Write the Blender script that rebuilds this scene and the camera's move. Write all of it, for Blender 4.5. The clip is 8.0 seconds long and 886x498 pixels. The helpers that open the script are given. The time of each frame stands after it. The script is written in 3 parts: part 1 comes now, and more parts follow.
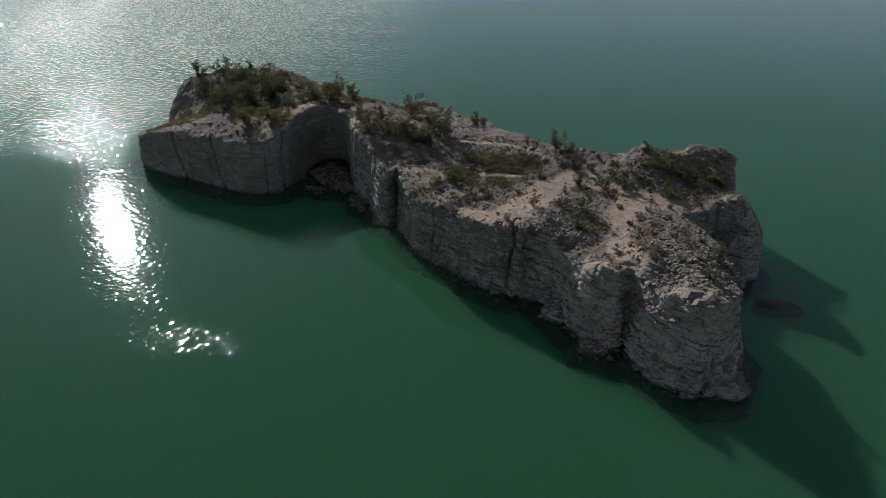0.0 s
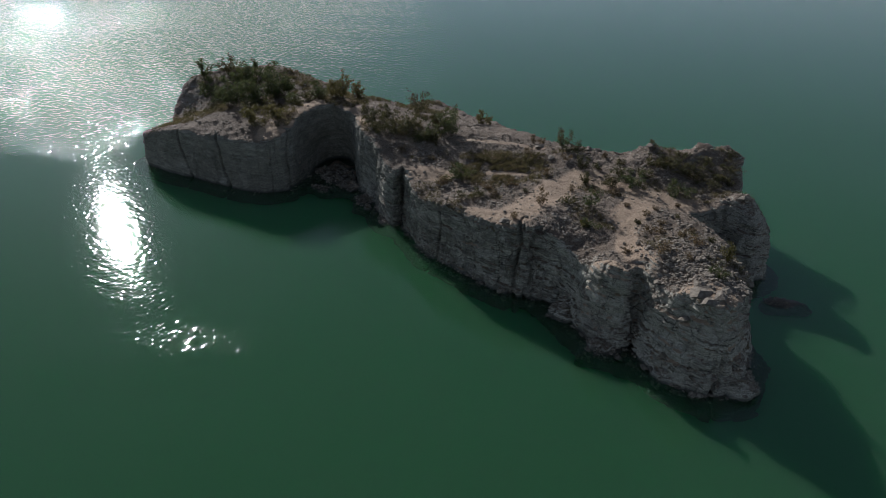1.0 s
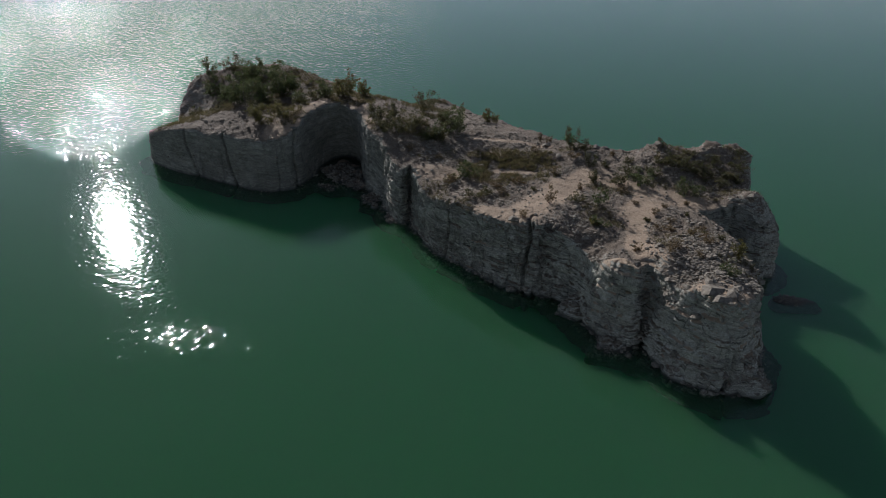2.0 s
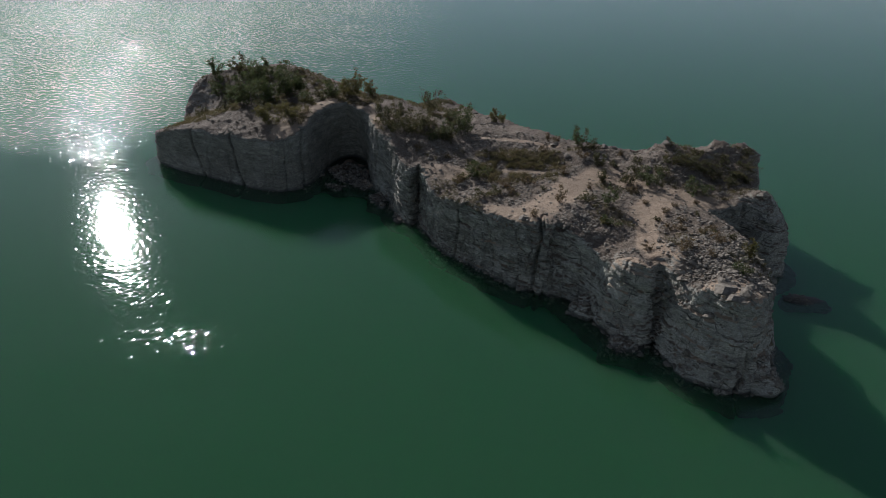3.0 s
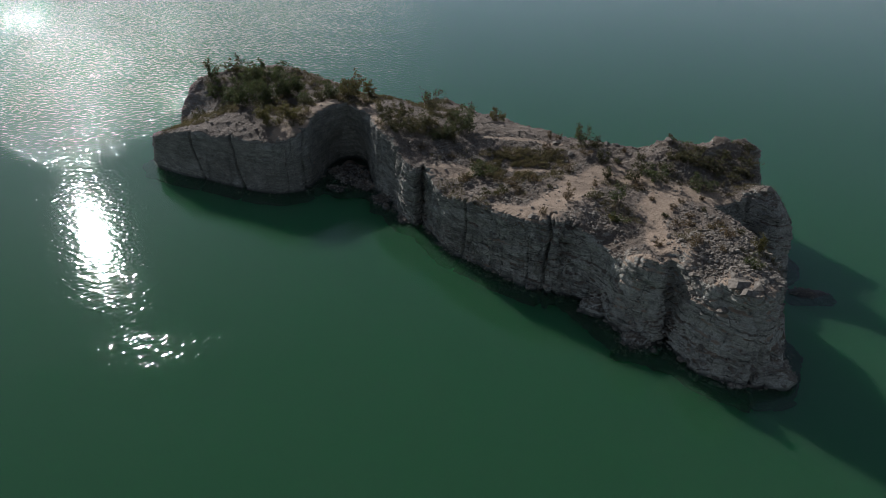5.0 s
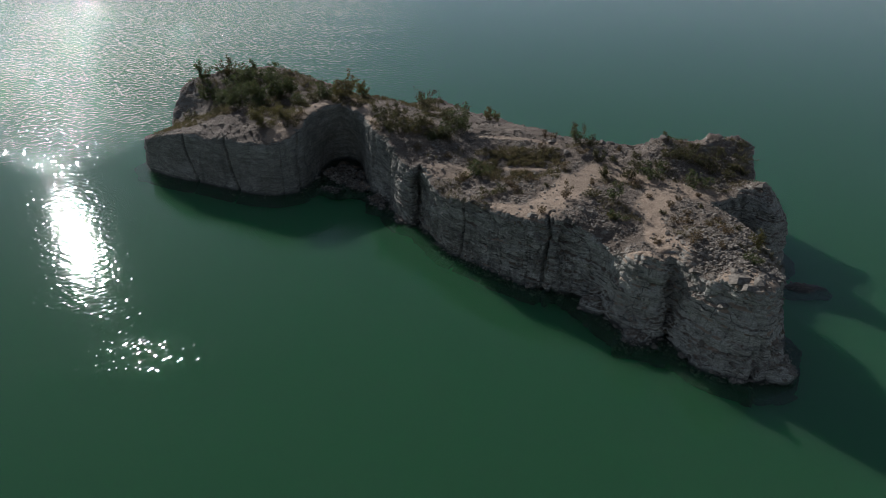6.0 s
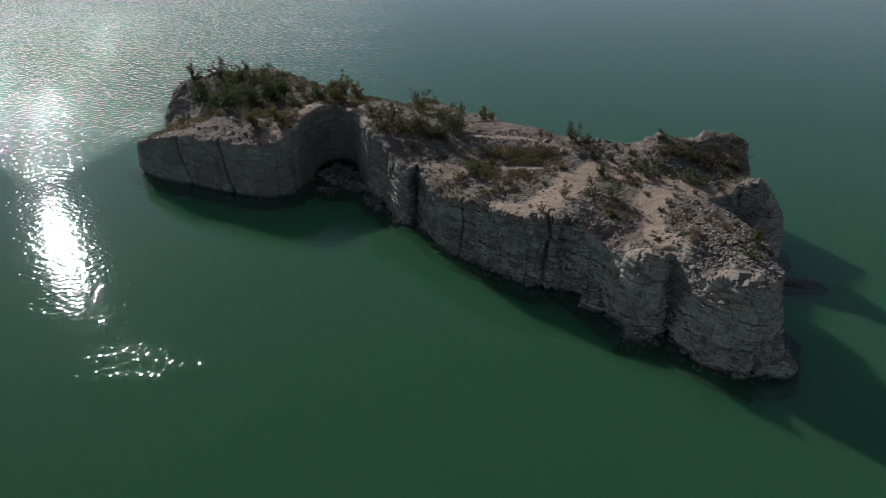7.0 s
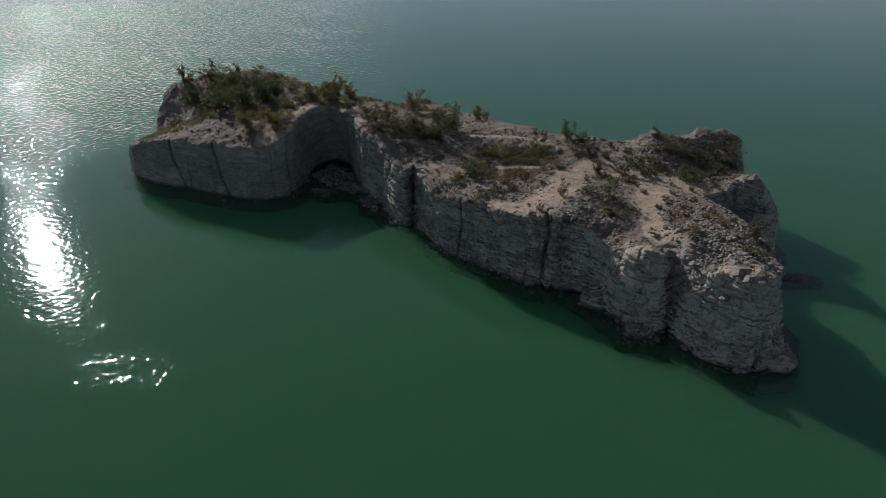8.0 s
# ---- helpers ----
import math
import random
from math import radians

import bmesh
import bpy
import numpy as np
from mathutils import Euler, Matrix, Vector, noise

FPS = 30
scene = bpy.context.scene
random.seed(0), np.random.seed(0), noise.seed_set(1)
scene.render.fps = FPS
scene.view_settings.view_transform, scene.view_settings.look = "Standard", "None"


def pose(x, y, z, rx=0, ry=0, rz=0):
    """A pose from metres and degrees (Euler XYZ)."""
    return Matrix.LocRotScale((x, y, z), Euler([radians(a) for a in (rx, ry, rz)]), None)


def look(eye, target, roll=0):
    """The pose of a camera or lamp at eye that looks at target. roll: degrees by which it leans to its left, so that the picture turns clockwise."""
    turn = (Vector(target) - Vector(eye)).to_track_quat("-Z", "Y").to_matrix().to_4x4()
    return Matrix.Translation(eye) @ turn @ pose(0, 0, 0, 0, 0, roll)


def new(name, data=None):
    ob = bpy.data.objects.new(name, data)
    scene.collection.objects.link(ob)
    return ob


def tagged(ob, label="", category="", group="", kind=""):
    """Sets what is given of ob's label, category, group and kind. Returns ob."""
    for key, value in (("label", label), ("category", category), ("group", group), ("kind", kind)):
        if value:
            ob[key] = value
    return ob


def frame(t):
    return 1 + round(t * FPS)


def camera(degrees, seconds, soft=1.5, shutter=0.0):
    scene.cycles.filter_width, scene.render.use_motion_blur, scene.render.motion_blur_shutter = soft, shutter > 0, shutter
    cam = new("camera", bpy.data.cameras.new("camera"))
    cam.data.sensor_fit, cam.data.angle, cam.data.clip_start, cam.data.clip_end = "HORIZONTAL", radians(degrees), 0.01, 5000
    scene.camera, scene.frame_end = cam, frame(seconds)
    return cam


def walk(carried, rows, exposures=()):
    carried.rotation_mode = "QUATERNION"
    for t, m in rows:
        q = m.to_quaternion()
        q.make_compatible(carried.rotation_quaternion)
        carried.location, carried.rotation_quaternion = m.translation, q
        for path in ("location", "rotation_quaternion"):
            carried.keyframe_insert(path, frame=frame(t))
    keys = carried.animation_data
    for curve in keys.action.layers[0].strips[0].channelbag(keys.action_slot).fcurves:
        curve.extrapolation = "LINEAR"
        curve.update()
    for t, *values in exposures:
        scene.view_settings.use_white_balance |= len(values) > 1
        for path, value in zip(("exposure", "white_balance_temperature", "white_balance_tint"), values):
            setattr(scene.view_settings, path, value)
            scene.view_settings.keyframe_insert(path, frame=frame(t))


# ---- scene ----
cam = camera(65.7, 8.0, soft=0.85)
PATH = [
    (0, (0.186, 0.562, 24.249), (0.187, 2.301, 23.26), 2.0),
    (0.5, (0.024, 0.606, 24.138), (0.024, 2.345, 23.149), 2.1),
    (1, (-0.232, 0.632, 24.1), (-0.232, 2.37, 23.111), 2.1),
    (1.5, (-0.49, 0.635, 24.026), (-0.491, 2.373, 23.037), 2.0),
    (3, (-1.541, 0.632, 23.828), (-1.536, 2.372, 22.841), 2.0),
    (3.5, (-1.947, 0.657, 23.848), (-1.933, 2.396, 22.86), 1.9),
    (4, (-2.326, 0.688, 23.806), (-2.3, 2.427, 22.819), 1.9),
    (4.5, (-2.767, 0.675, 23.788), (-2.729, 2.414, 22.801), 1.9),
    (6, (-3.973, 0.743, 23.694), (-3.881, 2.482, 22.709), 1.7),
    (6.5, (-4.316, 0.773, 23.683), (-4.207, 2.51, 22.699), 1.6),
    (7, (-4.723, 0.818, 23.658), (-4.596, 2.554, 22.674), 1.5),
    (7.5, (-5.14, 0.861, 23.62), (-4.993, 2.596, 22.637), 1.5),
    (8, (-5.526, 0.908, 23.619), (-5.36, 2.642, 22.636), 1.3),
]
walk(cam, [(t, look(eye, target, roll)) for t, eye, target, roll in PATH], [(0.0, 0.3, 6100, 10), (8.0, 0.3, 6100, 10)])

# ---- daylight ----
SUN_AZ, SUN_EL = radians(28.5), radians(26.3)      # turned from +y towards -x; height over the horizon
TO_SUN = Vector((-math.sin(SUN_AZ) * math.cos(SUN_EL), math.cos(SUN_AZ) * math.cos(SUN_EL), math.sin(SUN_EL)))
world = bpy.data.worlds.new("sky")
scene.world = world
world.use_nodes = True
wn = world.node_tree
sky = wn.nodes.new("ShaderNodeTexSky")
sky.sky_type, sky.sun_disc = 'NISHITA', False
sky.sun_elevation, sky.sun_rotation = SUN_EL, -SUN_AZ
sky.dust_density, sky.air_density, sky.ozone_density = 0.18, 0.85, 1.6
# haze takes some of the colour out of the sky
grey = wn.nodes.new("ShaderNodeRGBToBW")
haze = wn.nodes.new("ShaderNodeMix")
haze.data_type = 'RGBA'
haze.inputs[0].default_value = 0.5
wn.links.new(sky.outputs[0], grey.inputs[0])
wn.links.new(sky.outputs[0], haze.inputs[6])
cool = wn.nodes.new("ShaderNodeMix")
cool.data_type, cool.blend_type = 'RGBA', 'MULTIPLY'
cool.inputs[0].default_value, cool.inputs[7].default_value = 1.0, (0.92, 1.0, 1.10, 1.0)
wn.links.new(grey.outputs[0], cool.inputs[6])
wn.links.new(cool.outputs[2], haze.inputs[7])
wn.links.new(haze.outputs[2], wn.nodes["Background"].inputs[0])
wn.nodes["Background"].inputs[1].default_value = 0.056
sun_data = bpy.data.lights.new("sun", 'SUN')
sun_data.energy, sun_data.angle, sun_data.color = 3.5, radians(0.55), (1.0, 0.98, 0.955)
sun = new("sun", sun_data)
sun.matrix_world = look(TO_SUN * 200, (0, 0, 0))


# ---- materials ----
class Nodes:
    """A node material, with short calls to add nodes to it."""

    def __init__(self, name):
        self.mat = bpy.data.materials.new(name)
        self.mat.use_nodes = True
        self.tree = self.mat.node_tree
        self.bsdf = self.tree.nodes["Principled BSDF"]
        self.out = self.tree.nodes["Material Output"]

    def add(self, kind, inputs=(), **props):
        n = self.tree.nodes.new(kind)
        for k, v in props.items():
            setattr(n, k, v)
        for k, v in dict(inputs).items():
            self.put(n.inputs[k], v)
        return n

    def put(self, socket, v):
        if isinstance(v, bpy.types.NodeSocket):
            self.tree.links.new(v, socket)
        elif isinstance(v, tuple) and len(v) == 3 and socket.type == 'RGBA':
            socket.default_value = (*v, 1)
        else:
            socket.default_value = v

    def place(self, scale=(1, 1, 1), turn=0.0):
        tc = self.add("ShaderNodeTexCoord")
        return self.add("ShaderNodeMapping", {0: tc.outputs["Object"], "Scale": scale, "Rotation": (0, 0, turn)}).outputs[0]

    def along(self, turn, scale):
        """Places turned first, then stretched."""
        tc = self.add("ShaderNodeTexCoord")
        m = self.add("ShaderNodeMapping", {0: tc.outputs["Object"], "Rotation": (0, 0, turn)}).outputs[0]
        return self.add("ShaderNodeMapping", {0: m, "Scale": scale}).outputs[0]

    def noise(self, vec, scale, detail=4.0, rough=0.55, dist=0.0):
        return self.add("ShaderNodeTexNoise", {"Vector": vec, "Scale": scale, "Detail": detail, "Roughness": rough, "Distortion": dist}).outputs[0]

    def ramp(self, fac, lo, hi, a=0.0, b=1.0):
        return self.add("ShaderNodeMapRange", {0: fac, 1: lo, 2: hi, 3: a, 4: b}, interpolation_type='SMOOTHSTEP').outputs[0]

    def mix(self, fac, a, b, mode='MIX'):
        n = self.add("ShaderNodeMix", data_type='RGBA', blend_type=mode)
        self.put(n.inputs[0], fac), self.put(n.inputs[6], a), self.put(n.inputs[7], b)
        return n.outputs[2]

    def math(self, op, a, b=0.0):
        n = self.add("ShaderNodeMath", operation=op)
        self.put(n.inputs[0], a), self.put(n.inputs[1], b)
        return n.outputs[0]

    def bump(self, height, strength, distance, normal=None):
        n = self.add("ShaderNodeBump", {"Height": height, "Strength": strength, "Distance": distance})
        if normal is not None:
            self.put(n.inputs["Normal"], normal)
        return n.outputs[0]


def rock_material():
    n = Nodes("limestone")
    p = n.place()
    big = n.noise(p, 0.35, 5, 0.6)
    mid = n.noise(p, 1.7, 6, 0.65)
    fine = n.noise(p, 9.0, 5, 0.7)
    beds = n.noise(n.place((0.25, 0.25, 5.0)), 1.0, 5, 0.7, 0.4)
    runs = n.noise(n.place((2.2, 2.2, 0.22)), 1.0, 4, 0.6)
    col = n.mix(n.ramp(big, 0.3, 0.7), (0.250, 0.232, 0.196), (0.430, 0.402, 0.345))
    col = n.mix(n.ramp(mid, 0.35, 0.7, 0.0, 0.75), col, (0.36, 0.328, 0.270))
    col = n.mix(n.ramp(beds, 0.52, 0.68, 0.0, 0.6), col, (0.17, 0.152, 0.125))
    col = n.mix(n.ramp(runs, 0.55, 0.72, 0.0, 0.5), col, (0.13, 0.12, 0.10))
    col = n.mix(n.ramp(fine, 0.5, 0.75, 0.0, 0.35), col, (0.52, 0.475, 0.40))
    geo = n.add("ShaderNodeNewGeometry")
    sep = n.add("ShaderNodeSeparateXYZ", {0: geo.outputs["Normal"]})
    pos = n.add("ShaderNodeSeparateXYZ", {0: geo.outputs["Position"]})
    up = n.ramp(n.math('ADD', sep.outputs[2], n.math('MULTIPLY', n.math('SUBTRACT', mid, 0.5), 0.5)), 0.62, 0.86)
    # soil and gravel lie on what is flat, sand on the trodden parts
    grit = n.noise(p, 14.0, 4, 0.75)
    soil = n.mix(n.ramp(grit, 0.35, 0.65), (0.046, 0.034, 0.026), (0.37, 0.29, 0.225))
    soil = n.mix(n.ramp(big, 0.4, 0.65, 0.0, 0.6), soil, (0.12, 0.088, 0.063))
    sand = n.mix(n.ramp(fine, 0.35, 0.7), (0.31, 0.222, 0.155), (0.45, 0.342, 0.252))
    trod = n.add("ShaderNodeAttribute", attribute_name="trodden").outputs["Fac"]
    trod = n.ramp(n.math('ADD', trod, n.math('MULTIPLY', n.math('SUBTRACT', mid, 0.5), 0.9)), 0.3, 0.75)
    soil = n.mix(trod, soil, sand)
    col = n.mix(up, col, soil)
    # dirt in the open joints, fewer of them on the smooth headland
    warp = n.add("ShaderNodeTexNoise", {"Vector": p, "Scale": 1.6, "Detail": 3.0}).outputs["Color"]
    bent = n.add("ShaderNodeVectorMath", {0: n.place((1.0, 1.0, 1.25)), 1: n.add("ShaderNodeVectorMath", {0: warp, 3: 0.28}, operation='SCALE').outputs[0]}, operation='ADD').outputs[0]
    posts = n.add("ShaderNodeVectorMath", {0: bent, 1: (1.0, 1.0, 0.30)}, operation='MULTIPLY').outputs[0]
    wide = n.add("ShaderNodeTexVoronoi", {"Vector": posts, "Scale": 0.8, "Randomness": 1.0}, feature='DISTANCE_TO_EDGE').outputs[0]
    tight = n.add("ShaderNodeTexVoronoi", {"Vector": bent, "Scale": 2.0, "Randomness": 1.0}, feature='DISTANCE_TO_EDGE').outputs[0]
    jointed = n.ramp(pos.outputs[0], -9.0, -4.0, 0.2, 1.0)
    split = n.math('MULTIPLY', n.ramp(wide, 0.002, 0.018, 0.9, 0.0), n.ramp(mid, 0.44, 0.56))
    split = n.math('MAXIMUM', split, n.math('MULTIPLY', n.ramp(tight, 0.003, 0.03, 0.7, 0.0), n.ramp(big, 0.56, 0.66)))
    split = n.math('MULTIPLY', split, jointed)
    steep = n.math('SUBTRACT', 1.0, up)
    def block(scale, shape):
        v = n.add("ShaderNodeVectorMath", {0: bent, 1: shape}, operation='MULTIPLY').outputs[0]
        c = n.add("ShaderNodeTexVoronoi", {"Vector": v, "Scale": scale, "Randomness": 0.9}, distance='CHEBYCHEV').outputs["Color"]
        return n.add("ShaderNodeSeparateColor", {0: c}).outputs[0]
    chip, fleck = block(1.5, (1.0, 1.0, 1.5)), block(4.5, (1.0, 1.0, 1.6))
    sway = n.add("ShaderNodeTexNoise", {"Vector": p, "Scale": 0.5, "Detail": 2.0}).outputs["Color"]
    laid = n.add("ShaderNodeVectorMath", {0: p, 1: n.add("ShaderNodeVectorMath", {0: sway, 3: 0.5}, operation='SCALE').outputs[0]}, operation='ADD').outputs[0]
    thin_beds = n.noise(n.add("ShaderNodeVectorMath", {0: laid, 1: (0.7, 0.7, 9.0)}, operation='MULTIPLY').outputs[0], 1.0, 4, 0.65)
    tint = n.math('ADD', n.math('MULTIPLY', chip, 0.30), n.math('ADD', n.math('MULTIPLY', fleck, 0.25), n.math('MULTIPLY', thin_beds, 0.5)))
    # light painted in: the island's end is lighter, as its faces catch more
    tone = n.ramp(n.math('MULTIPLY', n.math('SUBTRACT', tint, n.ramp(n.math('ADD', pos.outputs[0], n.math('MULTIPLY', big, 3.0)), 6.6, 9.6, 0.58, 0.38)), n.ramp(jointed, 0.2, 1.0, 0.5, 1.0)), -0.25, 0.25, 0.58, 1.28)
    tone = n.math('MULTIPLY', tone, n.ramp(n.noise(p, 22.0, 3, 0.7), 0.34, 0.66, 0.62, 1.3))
    # darker overall towards the headland
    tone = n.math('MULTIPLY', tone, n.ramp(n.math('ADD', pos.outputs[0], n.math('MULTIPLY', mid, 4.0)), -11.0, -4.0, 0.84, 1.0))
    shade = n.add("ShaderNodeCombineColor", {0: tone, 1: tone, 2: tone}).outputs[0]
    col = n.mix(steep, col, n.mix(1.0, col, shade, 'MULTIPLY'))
    col = n.mix(n.math('MULTIPLY', n.math('MULTIPLY', split, steep), 0.75), col, (0.04, 0.036, 0.031))
    col = n.mix(n.math('MULTIPLY', n.math('MULTIPLY', n.ramp(thin_beds, 0.34, 0.41, 0.85, 0.0), steep), jointed), col, (0.06, 0.054, 0.046))
    # wet foot of the cliffs
    foot = n.ramp(n.math('ADD', pos.outputs[2], n.math('MULTIPLY', n.math('SUBTRACT', mid, 0.5), 0.5)), 0.0, 0.28, 1.0, 0.0)
    col = n.mix(n.math('MULTIPLY', foot, 0.75), col, (0.05, 0.05, 0.042))
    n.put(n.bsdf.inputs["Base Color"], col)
    n.put(n.bsdf.inputs["Roughness"], n.ramp(foot, 0, 1, 0.92, 0.5))
    n.bsdf.inputs["Specular IOR Level"].default_value = 0.25
    h = n.math('ADD', n.math('MULTIPLY', mid, 0.5), n.math('MULTIPLY', fine, 0.32))
    h = n.math('SUBTRACT', h, n.math('MULTIPLY', n.math('MULTIPLY', split, steep), 0.22))
    h = n.math('ADD', h, n.math('MULTIPLY', n.math('MULTIPLY', chip, steep), n.ramp(jointed, 0.2, 1.0, 0.08, 0.16)))
    h = n.math('ADD', h, n.math('MULTIPLY', n.math('MULTIPLY', fleck, steep), n.ramp(jointed, 0.2, 1.0, 0.05, 0.10)))
    h = n.math('ADD', h, n.math('MULTIPLY', n.math('MULTIPLY', thin_beds, steep), 0.16))
    h = n.math('ADD', h, n.math('MULTIPLY', grit, 0.16))
    h = n.math('ADD', h, n.math('MULTIPLY', beds, 0.35))
    n.put(n.bsdf.inputs["Normal"], n.bump(h, 1.0, 0.30))
    return n.mat


def stone_material(name, dark, light):
    n = Nodes(name)
    p = n.place()
    each = n.add("ShaderNodeNewGeometry").outputs["Random Per Island"]
    col = n.mix(n.ramp(n.noise(p, 7.0, 5, 0.65), 0.3, 0.7), dark, light)
    col = n.mix(n.math('MULTIPLY', each, 0.5), col, tuple(0.5 * v for v in dark))
    n.put(n.bsdf.inputs["Base Color"], col)
    n.bsdf.inputs["Roughness"].default_value = 0.9
    n.bsdf.inputs["Specular IOR Level"].default_value = 0.25
    n.put(n.bsdf.inputs["Normal"], n.bump(n.noise(p, 16.0, 4, 0.7), 0.7, 0.05))
    return n.mat


def leaf_material(name, dark, light, dry):
    n = Nodes(name)
    geo = n.add("ShaderNodeNewGeometry")
    each = geo.outputs["Random Per Island"]
    col = n.mix(each, dark, light)
    col = n.mix(n.ramp(n.noise(n.place(), 2.2, 3), 0.5, 0.72, 0.0, 0.8), col, dry)
    n.put(n.bsdf.inputs["Base Color"], col)
    n.bsdf.inputs["Roughness"].default_value = 0.6
    n.bsdf.inputs["Specular IOR Level"].default_value = 0.3
    thin = n.add("ShaderNodeBsdfTranslucent", {"Color": col})
    both = n.add("ShaderNodeMixShader", {0: 0.45, 1: n.bsdf.outputs[0], 2: thin.outputs[0]})
    n.tree.links.new(both.outputs[0], n.out.inputs[0])
    return n.mat


def bark_material():
    n = Nodes("bark")
    col = n.mix(n.noise(n.place((6, 6, 1)), 4.0, 4), (0.07, 0.055, 0.04), (0.20, 0.165, 0.13))
    n.put(n.bsdf.inputs["Base Color"], col)
    n.bsdf.inputs["Roughness"].default_value = 0.9
    return n.mat


def body_colour(n):
    cloud = n.noise(n.place(), 0.05, 4, 0.55, 0.6)
    return n.mix(cloud, (0.098, 0.290, 0.128), (0.112, 0.320, 0.150))


def water_material():
    n = Nodes("lake_water")
    p = n.place()
    # wind: ruffled open water behind the headland, a faint ripple in the lee, bands of near calm at its edge
    gust = n.noise(n.place((0.05, 0.16, 1.0), 0.25), 1.0, 3, 0.55, 0.5)
    edge = n.noise(n.place((0.09, 0.14, 1.0)), 1.0, 3, 0.6)
    off = n.math('MULTIPLY', n.math('SUBTRACT', edge, 0.5), 5.0)
    axes = n.add("ShaderNodeSeparateXYZ", {0: p})
    across = n.math('ADD', n.add("ShaderNodeVectorMath", {0: p, 1: (-0.16, 0.987, 0.0)}, operation='DOT_PRODUCT').outputs["Value"], off)
    rim = n.math('ADD', axes.outputs[1], n.math('MULTIPLY', off, 1.1))
    streak = n.noise(n.place((0.22, 0.8, 1.0), 0.15), 1.0, 3, 0.6)
    rim = n.math('ADD', rim, n.math('MULTIPLY', n.math('SUBTRACT', streak, 0.5), 12.0))
    rim = n.math('ADD', rim, n.ramp(axes.outputs[0], -33.0, -24.0, 0.0, -9.0))
    open_water = n.math('MULTIPLY', n.ramp(rim, 52.0, 71.0), n.ramp(axes.outputs[0], -40.0, 6.0, 1.0, 0.06))
    lee = n.math('MULTIPLY', n.ramp(across, 35.5, 39.5), n.ramp(rim, 56.0, 62.0, 1.0, 0.0))
    near = n.math('MULTIPLY', n.ramp(across, 31.2, 32.6), n.ramp(across, 37.5, 40.0, 1.0, 0.0))
    band = n.math('MULTIPLY', n.ramp(across, 30.4, 31.8), n.ramp(across, 33.4, 35.2, 1.0, 0.0))
    side = n.ramp(axes.outputs[0], -10.5, -5.5, 1.0, 0.0)
    gusty = n.ramp(gust, 0.3, 0.7, 0.70, 1.25)
    small = n.math('ADD', n.math('MULTIPLY', lee, LEE_CHOP), CALM_CHOP)
    swept = n.math('MULTIPLY', n.math('ADD', n.math('MULTIPLY', near, NEAR_CHOP), n.math('MULTIPLY', band, BAND_CHOP)), side)
    large = n.math('MULTIPLY', n.math('MULTIPLY', open_water, gusty), OPEN_CHOP)
    wavelet = n.noise(n.along(radians(48), (1.0, 0.72, 1.0)), 3.2, 1.0, 0.4, 0.3)
    chop = n.noise(n.along(radians(60), (1.0, 0.72, 1.0)), 2.3, 1.0, 0.4, 0.3)
    # waves that all run one way, with long crests
    comb = n.noise(n.along(radians(WAVE_TURN), (1.0, 0.30, 1.0)), 4.4, 1.0, 0.4, 0.25)
    ripple = n.noise(n.along(radians(-59), (1.0, 0.22, 1.0)), 2.5, 2.0, 0.5)
    lift = n.math('ADD', n.math('MULTIPLY', wavelet, small), n.math('MULTIPLY', ripple, n.ramp(n.math('ADD', axes.outputs[0], n.math('MULTIPLY', axes.outputs[1], 0.35)), 12.0, 34.0, FINE_CHOP, 3.0 * FINE_CHOP)))
    # steep little crests stand on water that is nearly flat between them
    lift = n.math('ADD', lift, n.math('MULTIPLY', n.ramp(chop, 0.40, 0.80), large))
    lift = n.math('ADD', lift, n.math('MULTIPLY', comb, swept))
    normal = n.bump(lift, 1.0, 1.0)
    # a thin clear layer over the murk, with a little of its own cloudiness
    murk = n.add("ShaderNodeSubsurfaceScattering", {"Color": body_colour(n), "Scale": 5.0, "Radius": (0.7, 1.0, 0.85)}, falloff='RANDOM_WALK')
    clear = n.add("ShaderNodeBsdfTransparent", {"Color": (0.90, 0.97, 0.91)})
    deep = n.add("ShaderNodeMixShader", {0: 0.80, 1: murk.outputs[0], 2: clear.outputs[0]})
    gloss = n.add("ShaderNodeBsdfGlossy", {"Color": (1, 1, 1), "Roughness": 0.035, "Normal": normal})
    fres = n.add("ShaderNodeFresnel", {"IOR": 1.33, "Normal": normal})
    top = n.add("ShaderNodeMixShader", {0: fres.outputs[0], 1: deep.outputs[0], 2: gloss.outputs[0]})
    n.tree.links.new(top.outputs[0], n.out.inputs[0])
    return n.mat


def depth_material():
    n = Nodes("water_depth")
    cloud = n.noise(n.place(), 0.05, 4, 0.55, 0.6)
    col = n.mix(cloud, (0.125, 0.395, 0.168), (0.142, 0.430, 0.200))
    murk = n.add("ShaderNodeSubsurfaceScattering", {"Color": col, "Scale": 5.0, "Radius": (0.7, 1.0, 0.85)}, falloff='RANDOM_WALK')
    n.tree.links.new(murk.outputs[0], n.out.inputs[0])
    return n.mat


